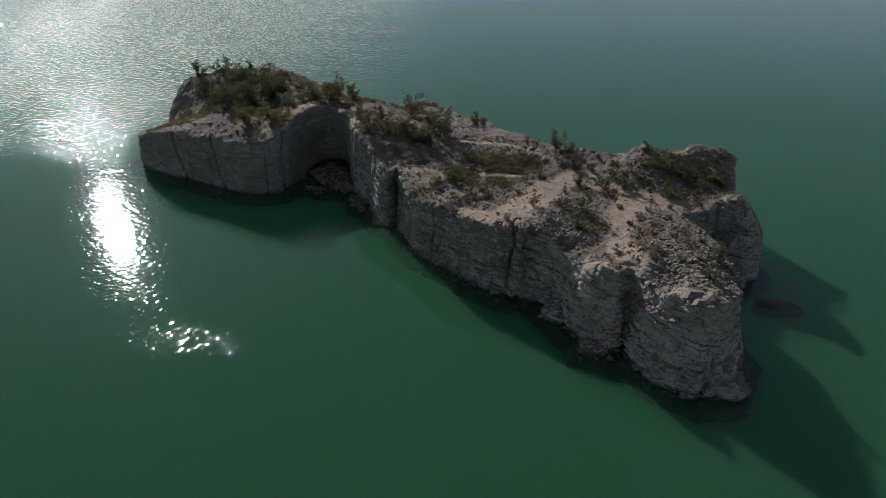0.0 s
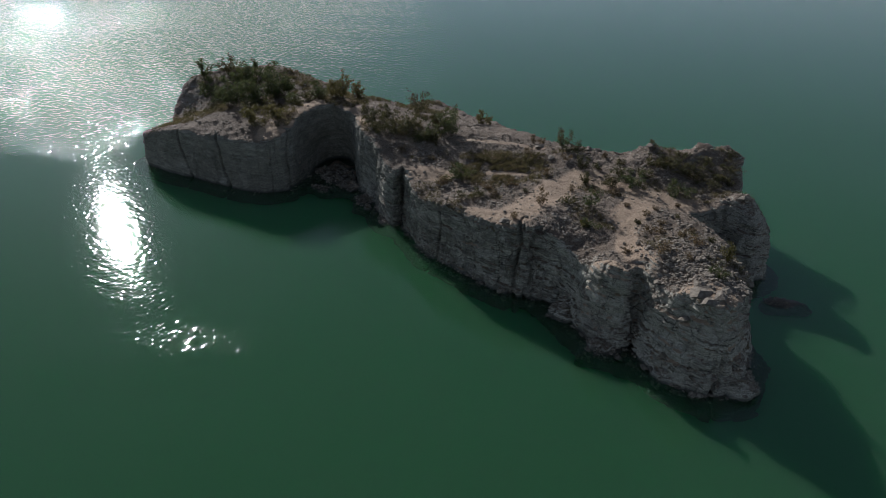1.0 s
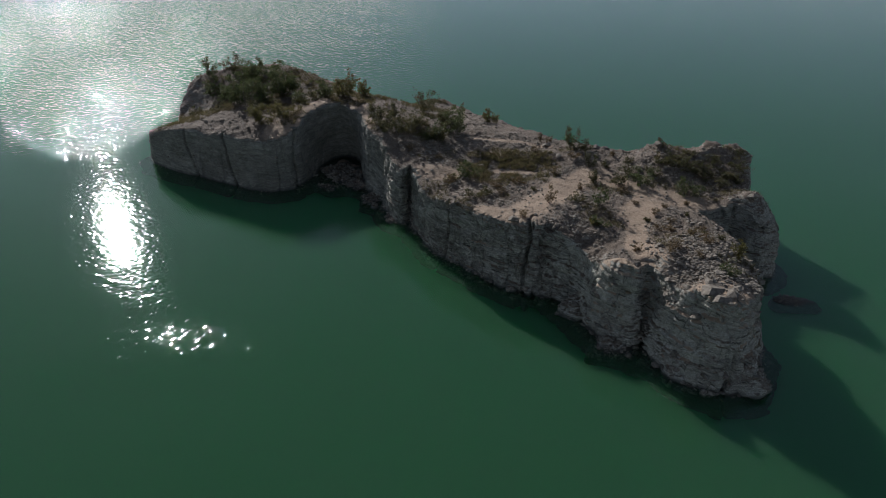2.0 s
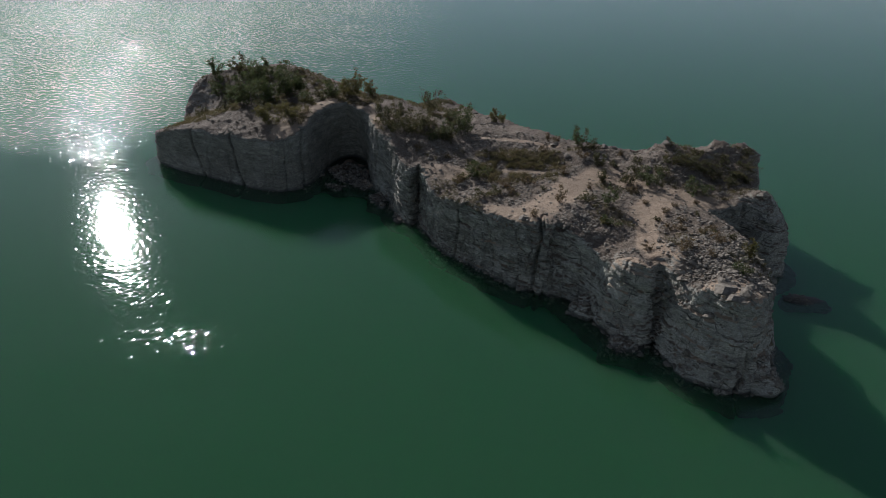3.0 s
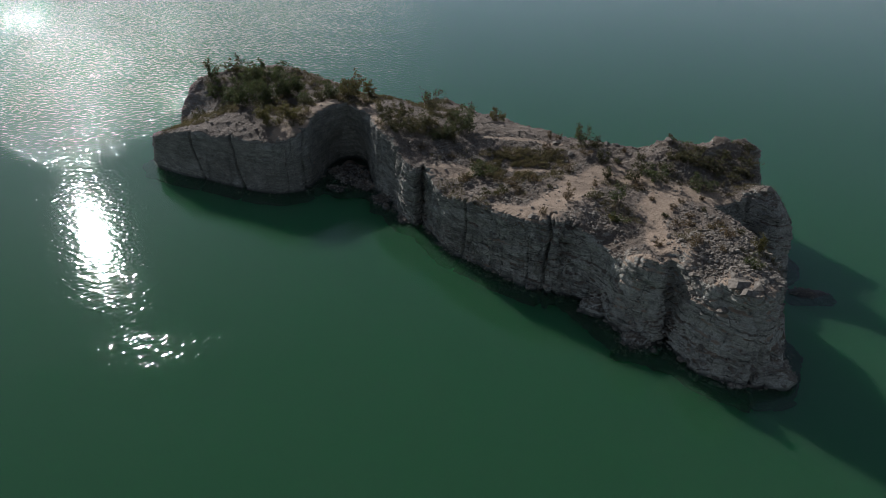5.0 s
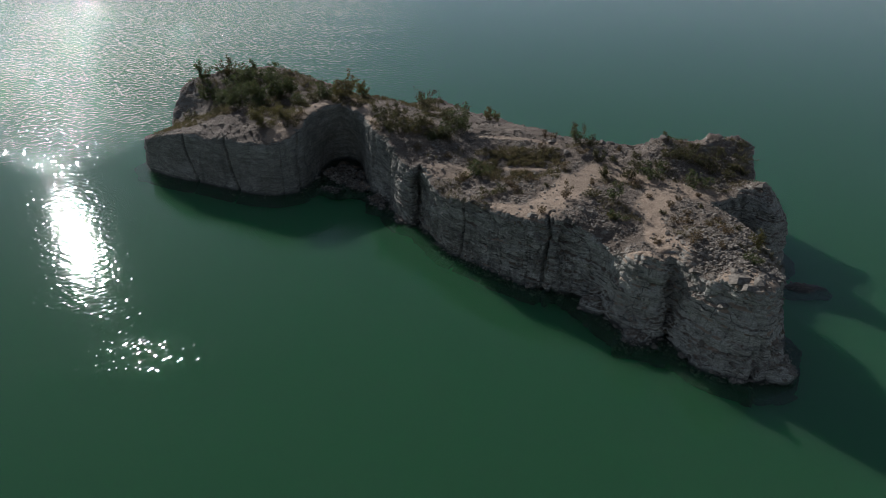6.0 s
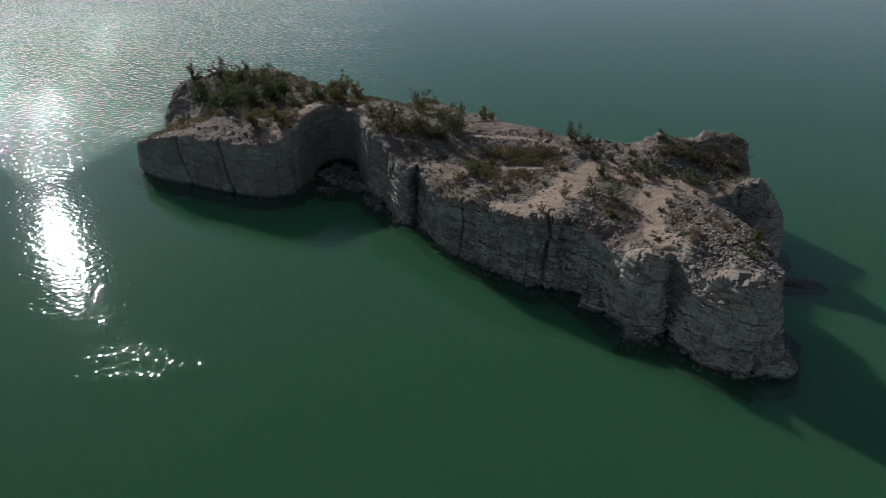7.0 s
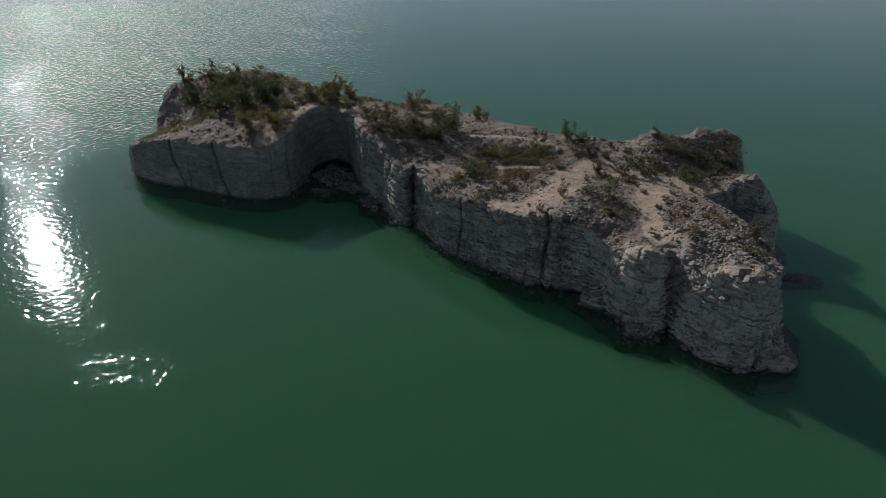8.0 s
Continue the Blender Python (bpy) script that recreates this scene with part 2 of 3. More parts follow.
OPEN_CHOP, LEE_CHOP, NEAR_CHOP, BAND_CHOP, CALM_CHOP, FINE_CHOP, WAVE_TURN = 0.100, 0.0128, 0.014, 0.027, 0.0018, 0.009, 25
ROCK, WATER, BARK = rock_material(), water_material(), bark_material()
DEPTH = depth_material()
STONE = stone_material("pale_stone", (0.16, 0.134, 0.106), (0.42, 0.358, 0.292))
LEAF_GREEN = leaf_material("green_leaves", (0.042, 0.058, 0.020), (0.105, 0.122, 0.042), (0.14, 0.11, 0.05))
LEAF_OLIVE = leaf_material("olive_leaves", (0.045, 0.046, 0.019), (0.102, 0.093, 0.036), (0.17, 0.12, 0.06))
LEAF_DRY = leaf_material("dry_leaves", (0.09, 0.065, 0.035), (0.20, 0.14, 0.075), (0.24, 0.15, 0.07))
LEAF_YELLOW = leaf_material("yellow_leaves", (0.075, 0.070, 0.022), (0.165, 0.140, 0.045), (0.15, 0.11, 0.05))
GRASS = leaf_material("dry_grass", (0.065, 0.060, 0.026), (0.17, 0.140, 0.07), (0.21, 0.155, 0.09))


# ---- building helpers ----
def mesh_of(name, verts, faces, material, smooth=False):
    me = bpy.data.meshes.new(name)
    me.from_pydata(verts, [], faces)
    me.materials.append(material)
    if smooth:
        me.polygons.foreach_set("use_smooth", np.ones(len(me.polygons), bool))
    me.update()
    return me


def part(name, data, parent, label=""):
    ob = new(name, data)
    ob.parent = parent
    return tagged(ob, label)


# ---- water ----
def sheet(name, z, half, material):
    me = mesh_of(name, [(-half, -half, z), (half, -half, z), (half, half, z), (-half, half, z)], [(0, 1, 2, 3)], material)
    return new(name, me)


tagged(sheet("water", 0.0, 2500, WATER), "murky green lake water with wind ripples and sun glitter", "water", kind="structure")
tagged(sheet("ground", -0.6, 2500, DEPTH), "green depth of the murky lake", "lake bed", kind="structure")

# ---- the island ----
CELL = 0.068
X0, Y0, Z0, NX, NY, NZ = -28.8, 26.4, -1.4, 776, 630, 120

# plan of the cliffs at half their height, anticlockwise
NEAR_SHORE = [(-27.0, 57.7), (-26.2, 56.0), (-23.4, 54.5), (-21.2, 53.6), (-18.2, 52.2), (-16.2, 51.5), (-14.7, 51.2),
              (-13.3, 51.9), (-12.5, 53.2), (-12.1, 54.7), (-11.7, 56.1), (-11.2, 57.4), (-10.6, 58.2), (-9.9, 58.5), (-9.2, 58.2), (-8.6, 57.3), (-8.2, 55.8), (-7.8, 54.2), (-7.2, 52.4), (-6.0, 50.6), (-5.3, 48.9),
              (-4.9, 47.7), (-4.45, 46.9), (-4.0, 46.5), (-3.65, 46.8), (-3.4, 47.6), (-3.0, 46.0), (-2.6, 44.7), (-1.9, 43.1), (-1.2, 42.0), (0.1, 41.0),
              (2.0, 39.1), (3.6, 37.9), (4.5, 37.5), (5.0, 37.3), (5.6, 37.4), (6.4, 36.95), (7.1, 36.5), (7.8, 35.3), (8.2, 34.0), (8.9, 33.1),
              (9.9, 32.3), (10.3, 32.5), (10.4, 33.5), (10.85, 33.7), (11.1, 32.0), (11.75, 30.9), (12.7, 29.8), (13.6, 29.1), (14.4, 28.9)]
FAR_SHORE = [(15.0, 29.1), (15.9, 30.2), (16.8, 32.0), (17.3, 34.8), (17.6, 37.0), (16.9, 39.2), (16.3, 40.9), (17.4, 41.6), (18.6, 42.2), (19.1, 41.7), (19.4, 40.9),
             (20.3, 40.3), (21.6, 41.0), (21.9, 42.5), (20.4, 44.2), (21.6, 46.5), (22.3, 48.9), (21.5, 50.3), (18.0, 50.3),
             (15.3, 50.2), (12.5, 51.2), (10.5, 51.6), (8.2, 53.6), (6.2, 55.8), (5.0, 58.8), (4.2, 61.5), (1.4, 65.4),
             (-1.2, 67.6), (-3.0, 66.5), (-4.2, 62.5), (-7.5, 62.0), (-10.0, 64.0), (-13.5, 66.5), (-17.0, 68.3),
             (-21.0, 67.6), (-25.6, 65.4), (-26.1, 62.5), (-25.2, 60.2), (-26.2, 59.2)]
# heights of the top
TOP_HEADLAND = [(-26.6, 58.2, 2.5), (-24.5, 57.5, 3.2), (-22.7, 54.8, 3.9), (-18.9, 52.4, 4.1), (-16.0, 52.0, 4.25),
                (-13.6, 52.5, 4.75), (-12.4, 54.6, 5.5), (-10.6, 57.5, 5.75), (-19.2, 56.8, 4.8), (-16.2, 54.8, 4.9),
                (-24.8, 64.0, 4.6), (-21.0, 65.0, 5.4), (-17.5, 66.5, 5.9), (-13.3, 61.3, 5.2), (-8.3, 60.0, 5.4),
                (-15.0, 58.5, 5.0), (-22.0, 60.5, 3.9), (-8.0, 55.5, 5.6), (-25.4, 61.8, 2.7), (-23.6, 61.2, 3.2), (-23.0, 63.8, 4.9)]
TOP_PLATEAU = [(-5.6, 52.0, 5.6), (-7.4, 52.2, 5.2), (-4.4, 48.6, 4.5), (-3.0, 47.0, 4.5), (-2.1, 44.2, 3.9), (0.4, 41.6, 4.3),
               (2.4, 39.5, 4.4), (4.0, 38.5, 4.75), (6.5, 37.8, 4.7), (9.3, 33.6, 4.9), (12.6, 30.3, 4.8), (11.7, 31.6, 4.2), (14.2, 31.5, 5.1), (10.8, 33.1, 3.7), (8.3, 33.9, 4.3), (9.3, 33.4, 4.9), (10.3, 32.8, 4.7), (11.5, 33.5, 4.9), (7.4, 36.8, 4.1), (7.9, 35.5, 3.8), (14.7, 33.9, 5.3), (14.3, 29.6, 5.0),
               (16.0, 32.5, 4.5), (16.3, 36.0, 4.6), (12.5, 34.0, 5.1), (13.0, 38.5, 4.75), (15.8, 42.0, 4.6), (15.8, 40.0, 4.7), (16.9, 42.2, 4.2), (19.2, 41.7, 4.85), (19.7, 42.0, 5.4), (20.6, 42.6, 4.9),
               (17.5, 37.4, 4.15), (20.7, 41.3, 3.9), (21.3, 42.2, 3.6), (20.2, 40.5, 3.7), (18.3, 43.2, 4.6), (20.4, 44.6, 4.3), (12.8, 44.2, 4.8), (15.8, 44.9, 4.75), (7.6, 41.4, 4.75)]
TOP_BACK = [(19.0, 45.8, 4.7), (15.1, 49.0, 6.0), (13.2, 50.0, 4.9), (11.8, 50.6, 4.9), (16.7, 49.2, 5.3), (18.7, 49.1, 6.05), (21.7, 49.0, 5.6), (17.0, 46.9, 4.85), (10.5, 49.9, 5.3), (7.0, 51.0, 4.8),
            (4.5, 51.5, 4.9), (0.7, 52.3, 4.9), (1.7, 46.9, 4.3), (4.5, 46.4, 4.5), (9.3, 46.1, 4.85), (3.0, 60.3, 3.5), (5.4, 54.6, 4.7), (4.2, 57.6, 4.2),
            (-0.9, 66.5, 3.0), (-2.5, 57.0, 5.0), (-1.0, 62.0, 3.6)]
# trodden sand on the top: lines with a half width
TRODDEN = [((16.2, 42.0), (13.4, 42.6), 1.3), ((13.4, 42.6), (9.6, 46.2), 0.9), ((13.0, 42.4), (11.3, 39.6), 1.2),
           ((11.3, 39.6), (10.7, 36.2), 0.7), ((10.7, 36.2), (11.2, 33.6), 0.8), ((1.6, 40.2), (4.4, 38.7), 0.8),
           ((4.4, 39.6), (7.6, 44.0), 1.3), ((7.6, 44.0), (9.6, 46.2), 0.9), ((-2.2, 46.4), (-0.4, 46.2), 0.9),
           ((-14.6, 52.4), (-12.4, 55.0), 1.0), ((-12.4, 55.0), (-11.0, 57.8), 1.0),
           ((-10.9, 57.8), (-8.8, 58.2), 0.7), ((-8.8, 58.2), (-7.3, 53.0), 0.7), ((3.0, 47.0), (5.4, 46.3), 0.35), ((0.8, 52.0), (7.2, 51.0), 0.3), ((12.5, 30.6), (14.8, 30.2), 1.1), ((8.5, 34.0), (9.5, 33.1), 0.6)]


# upright clefts in the cliffs: place, half width, depth
CLEFTS = [(-12.9, 52.5, 0.15, 0.45), (-18.6, 52.4, 0.16, 0.5), (-22.2, 54.0, 0.14, 0.4), (-14.1, 51.5, 0.06, 0.15),
          (-0.6, 41.5, 0.14, 0.4), (1.1, 40.0, 0.07, 0.2), (1.9, 39.2, 0.06, 0.16), (3.2, 38.2, 0.06, 0.2), (4.4, 37.5, 0.16, 0.45), (5.3, 37.3, 0.18, 0.4),
          (14.2, 28.75, 0.14, 0.4), (-7.0, 52.0, 0.2, 0.3), (-5.6, 49.7, 0.2, 0.3)]
# mounds of fallen rock and rock under water: middle, half sizes
MOUNDS = [(15.4, 29.2, 0.1, 1.2, 1.1, 1.8), (7.0, 35.5, -0.5, 1.3, 1.0, 1.3), (-9.8, 55.0, -0.95, 2.9, 3.2, 1.3), (-8.3, 53.2, -0.6, 1.6, 1.6, 1.0),
          (-6.6, 50.2, -0.6, 1.3, 1.3, 1.0), (9.2, 32.0, -0.5, 1.6, 1.2, 0.8), (11.0, 30.9, -0.6, 1.6, 0.9, 0.65), (21.9, 37.7, -0.52, 1.7, 0.8, 0.52),
          (12.2, 30.0, -0.3, 0.9, 0.7, 0.8), (-4.6, 47.5, -0.4, 1.0, 1.0, 0.8)]

# hollows in the cliffs: middle, half sizes
HOLLOWS = [(10.75, 32.3, 2.4, 0.35, 0.8, 1.7)]


def hashed(i, j, k, seed):
    """A number from 0 to 1 for each lattice place."""
    h = i.astype(np.uint32) * np.uint32(73856093)
    h ^= j.astype(np.uint32) * np.uint32(19349663)
    h ^= k.astype(np.uint32) * np.uint32(83492791)
    h ^= np.uint32(seed * 2654435761 & 0xffffffff)
    h ^= h >> np.uint32(15)
    h *= np.uint32(0x2c1b3c6d)
    h ^= h >> np.uint32(12)
    h *= np.uint32(0x297a2d39)
    h ^= h >> np.uint32(15)
    return (h >> np.uint32(8)).astype(np.float32) * np.float32(1 / 0xffffff)


def smooth_noise(x, y, z, seed):
    """Value noise between -1 and 1."""
    i, j, k = (np.floor(v).astype(np.int32) for v in (x, y, z))
    u, v, w = ((a - b).astype(np.float32) for a, b in ((x, i), (y, j), (z, k)))
    u, v, w = (t * t * (3 - 2 * t) for t in (u, v, w))
    total = 0
    for a in (0, 1):
        for b in (0, 1):
            for c in (0, 1):
                total = total + (u if a else 1 - u) * (v if b else 1 - v) * (w if c else 1 - w) * hashed(i + a, j + b, k + c, seed)
    return 2 * total - 1


def layered(x, y, z, seed, octaves, gain=0.5):
    total, size = 0, 1.0
    for o in range(octaves):
        total = total + size * smooth_noise(x * 2 ** o, y * 2 ** o, z * 2 ** o, seed + o)
        size *= gain
    return total


def segments(x, y, points):
    """Signed distance to the closed outline (inside: minus) and the length along it of the nearest place."""
    best, along, inside, run = np.full(x.shape, 1e9), np.zeros(x.shape), np.zeros(x.shape, bool), 0.0
    for (ax, ay), (bx, by) in zip(points, points[1:] + points[:1]):
        dx, dy = bx - ax, by - ay
        size = math.hypot(dx, dy)
        t = np.clip(((x - ax) * dx + (y - ay) * dy) / size ** 2, 0, 1)
        d = np.hypot(x - ax - t * dx, y - ay - t * dy)
        near = d < best
        best, along = np.where(near, d, best), np.where(near, run + t * size, along)
        with np.errstate(divide='ignore', invalid='ignore'):
            inside ^= ((ay > y) != (by > y)) & (x < ax + (y - ay) * dx / (dy if dy else 1e-9))
        run += size
    return np.where(inside, -best, best), along


def plate(x, y, points):
    """A smooth height through the points (thin plate)."""
    q = np.array(points)
    def kernel(r2):
        return 0.5 * r2 * np.log(r2 + 1e-9)
    n = len(q)
    a = np.zeros((n + 3, n + 3))
    a[:n, :n] = kernel((q[:, None, 0] - q[None, :, 0]) ** 2 + (q[:, None, 1] - q[None, :, 1]) ** 2) + 0.2 * np.eye(n)
    a[:n, n:] = np.c_[np.ones(n), q[:, :2]]
    a[n:, :n] = a[:n, n:].T
    w = np.linalg.solve(a, np.r_[q[:, 2], 0, 0, 0])
    h = w[n] + w[n + 1] * x + w[n + 2] * y
    for i in range(n):
        h = h + w[i] * kernel((x - q[i, 0]) ** 2 + (y - q[i, 1]) ** 2)
    return h


def trodden(x, y):
    best = np.full(np.shape(x), 9.0)
    for (ax, ay), (bx, by), half in TRODDEN:
        dx, dy = bx - ax, by - ay
        t = np.clip(((x - ax) * dx + (y - ay) * dy) / (dx * dx + dy * dy), 0, 1)
        best = np.minimum(best, np.hypot(x - ax - t * dx, y - ay - t * dy) / half)
    return np.clip(1.5 - best, 0, 1)


def cells(u, v, seed, jitter=0.85):
    """Cells round scattered points: a hash for the nearest one, and the distance to the border with the next."""
    i, j = np.floor(u).astype(np.int32), np.floor(v).astype(np.int32)
    first, second = np.full(u.shape, 9.0, np.float32), np.full(u.shape, 9.0, np.float32)
    name = np.zeros(u.shape, np.float32)
    for a in (-1, 0, 1):
        for b in (-1, 0, 1):
            p, q = i + a, j + b
            k = np.zeros_like(p)
            du = np.abs(p + 0.5 + jitter * (hashed(p, q, k, seed) - 0.5) - u)
            dv = np.abs(q + 0.5 + jitter * (hashed(p, q, k, seed + 1) - 0.5) - v)
            d = np.maximum(du, dv) + 0.15 * np.minimum(du, dv)
            near = d < first
            second = np.where(near, first, np.minimum(second, d))
            name = np.where(near, hashed(p, q, k, seed + 2), name)
            first = np.where(near, d, first)
    return name, second - first


def island_field():
    """The rock as a field on a grid: minus inside, plus outside."""
    gx = X0 + CELL * np.arange(NX)
    gy = Y0 + CELL * np.arange(NY)
    gz = Z0 + CELL * np.arange(NZ)
    x2, y2 = np.meshgrid(gx, gy, indexing="ij")
    shore = NEAR_SHORE + FAR_SHORE
    d2, along2 = segments(x2, y2, shore)
    top2 = np.clip(plate(x2, y2, TOP_HEADLAND + TOP_PLATEAU + TOP_BACK), 1.0, 6.3)
    sand2 = trodden(x2, y2)
    flat = np.zeros_like(x2)
    top2 = top2 + 0.13 * layered(x2 * 0.45, y2 * 0.45, flat, 11, 3) + (1 - 0.8 * sand2) * 0.07 * layered(x2 * 1.3, y2 * 1.3, flat, 21, 3, 0.6)
    wide2 = 0.10 * layered(x2 * 0.35, y2 * 0.35, flat, 31, 2)
    # smooth rock on the headland, much jointed rock on the plateau's long face
    blocky2 = 0.30 + 0.42 * np.clip((x2 + 7.0) / 4.0, 0, 1) + 0.35 * np.exp(-((x2 - 5.2) / 0.9) ** 2)
    # sheer walls over the near water, a little batter elsewhere
    batter2 = 0.14 + 0.14 * np.clip((x2 - 10.4) / 0.8, 0, 1) * np.clip((34 - y2) / 2, 0, 1) - 0.11 * np.clip((4.8 - x2) / 1.5, 0, 1) * np.clip((58 - y2) / 2, 0, 1)
    # the gully behind the headland is undercut
    under2 = np.exp(-((x2 + 9.9) ** 2 + (y2 - 58.0) ** 2) / 5.0)
    d3 = (d2 + wide2)[:, :, None] + (batter2 - 0.50 * under2)[:, :, None] * (gz - 2.4)[None, None, :]
    d3 = (d3 - np.maximum(0, 0.05 - gz)[None, None, :] * 1.6).astype(np.float32)
    # the cap of the end juts out over the face below it
    cap2 = np.exp(-((x2 - 13.7) ** 2 + (y2 - 29.4) ** 2) / 1.8)
    knob2 = np.exp(-((x2 - 9.3) ** 2 + (y2 - 32.7) ** 2) / 1.2)
    d3 -= (0.45 * cap2[:, :, None] * np.clip((gz - 4.0) / 0.25, 0, 1) - 0.15 * cap2[:, :, None] * np.clip((gz - 2.4) / 0.8, 0, 1)).astype(np.float32)
    d3 -= (0.25 * knob2[:, :, None] * np.clip((gz - 3.3) / 0.4, 0, 1)).astype(np.float32)
    roof = ((gz[None, None, :] - top2[:, :, None]) * 0.9).astype(np.float32)
    worn = np.clip(1 - np.abs(d3 - roof) / 0.32, 0, 1)
    field = np.maximum(d3, roof) + 0.08 * worn * worn
    del roof, worn
    rubble = np.zeros(field.shape, bool)

    def ball(mx, my, mz, rx, ry, rz):
        i0, i1 = np.searchsorted(gx, (mx - rx - 1.5, mx + rx + 1.5))
        j0, j1 = np.searchsorted(gy, (my - ry - 1.5, my + ry + 1.5))
        far = np.sqrt(((gx[i0:i1] - mx) / rx)[:, None, None] ** 2 + ((gy[j0:j1] - my) / ry)[None, :, None] ** 2 + ((gz - mz) / rz)[None, None, :] ** 2)
        xb, yb, zb = np.meshgrid(gx[i0:i1], gy[j0:j1], gz, indexing="ij")
        far = far + 0.30 * layered(xb * 0.8, yb * 0.8, zb * 0.8, 91, 2)
        return (slice(i0, i1), slice(j0, j1)), ((far - 1) * min(rx, ry, rz)).astype(np.float32)

    for number, (cx, cy, half, depth) in enumerate(CLEFTS):
        s0 = float(segments(np.array([cx]), np.array([cy]), shore)[1][0])
        i0, i1 = np.searchsorted(gx, (cx - 2.2, cx + 2.2))
        j0, j1 = np.searchsorted(gy, (cy - 2.2, cy + 2.2))
        where = slice(i0, i1), slice(j0, j1)
        up = gz[None, None, :] + np.zeros((i1 - i0, j1 - j0, 1))
        waver = 0.28 * smooth_noise(up * 0.8, up * 0 + number * 3.7, up * 0, 61) + (0.26 if 0 < number < 3 else 0.08 * (number % 3) - 0.08) * (up - 2.4)
        narrow = 0.55 + 0.45 * smooth_noise(up * 1.7, up * 0 + number * 1.3, up * 0, 63)
        groove = np.clip(1.3 * (1 - np.abs(along2[where][:, :, None] - s0 + waver) / half), 0, 1) * depth * (0.4 + narrow)
        d3[where] += (groove * (np.abs(d2[where]) < 2)[:, :, None]).astype(np.float32)
        field[where] = np.maximum(field[where], d3[where])

    for hollow in HOLLOWS:
        where, shape = ball(*hollow)
        field[where] = np.maximum(field[where], -shape)
        d3[where] = np.maximum(d3[where], -shape)
    for mound in MOUNDS:
        where, shape = ball(*mound)
        rubble[where] |= shape < field[where]
        field[where] = np.minimum(field[where], shape)
    band = np.nonzero(np.abs(field) < 0.55)
    step = 120000
    for first in range(0, len(band[0]), step):
        i, j, k = (v[first:first + step] for v in band)
        x, y, z = (v.astype(np.float32) for v in (gx[i], gy[j], gz[k]))
        s, blocky = along2[i, j].astype(np.float32), blocky2[i, j].astype(np.float32)
        was, zero = field[i, j, k], np.zeros(len(i), np.float32)
        side = np.where(rubble[i, j, k], 0.5, np.clip(1.0 - np.abs(was - d3[i, j, k]) * 1.5, 0, 1))
        # beds: ledges that follow the layers, with a thin hollow seam between two of them
        level = z + 0.03 * x + 0.22 * smooth_noise(x * 0.15, y * 0.15, zero, 41)
        bed = np.floor(level / 0.36)
        rest = level / 0.36 - bed
        run = np.floor(s / 5.0 + 3 * smooth_noise(s * 0.05, bed * 3.3, zero, 43))
        ledge = (hashed(bed.astype(np.int32), run.astype(np.int32), 0 * i, 5) - 0.5) * 0.26
        seam = np.where(np.abs(rest - 0.5) > 0.38, 0.07, 0.0)
        # joints: blocks stand proud of one another, with open cracks between; then the same again, smaller
        bend = smooth_noise(x * 0.8, y * 0.8, z * 0.8, 45)
        name, border = cells(s / 1.1 + 0.25 * bend, level / 1.3 + 0.12 * bend, 51)
        joint = (name - 0.5) * 0.26 + np.where(border < 0.07, (0.07 - border) * 3.6, 0)
        name, border = cells(s / 0.62 + 0.4 * bend, level / 0.34 - 0.2 * bend, 55)
        joint = joint + (name - 0.5) * 0.12 + np.where(border < 0.14, (0.14 - border) * 0.7, 0)
        rough = 0.07 * layered(x * 0.9, y * 0.9, z * 1.3, 71, 2) + 0.035 * layered(x * 3.1, y * 3.1, z * 4.0, 76, 2)
        wall = was + side * blocky * (ledge + joint + seam) + rough * (0.25 + 0.75 * side) * np.clip(0.35 + blocky, 0, 1)
        roof = (z - top2[i, j].astype(np.float32)) * 0.9 + 0.035 * smooth_noise(x * 2.5, y * 2.5, z * 2.5, 81)
        field[i, j, k] = np.maximum(wall, np.where(rubble[i, j, k], wall, roof))
    return field, sand2


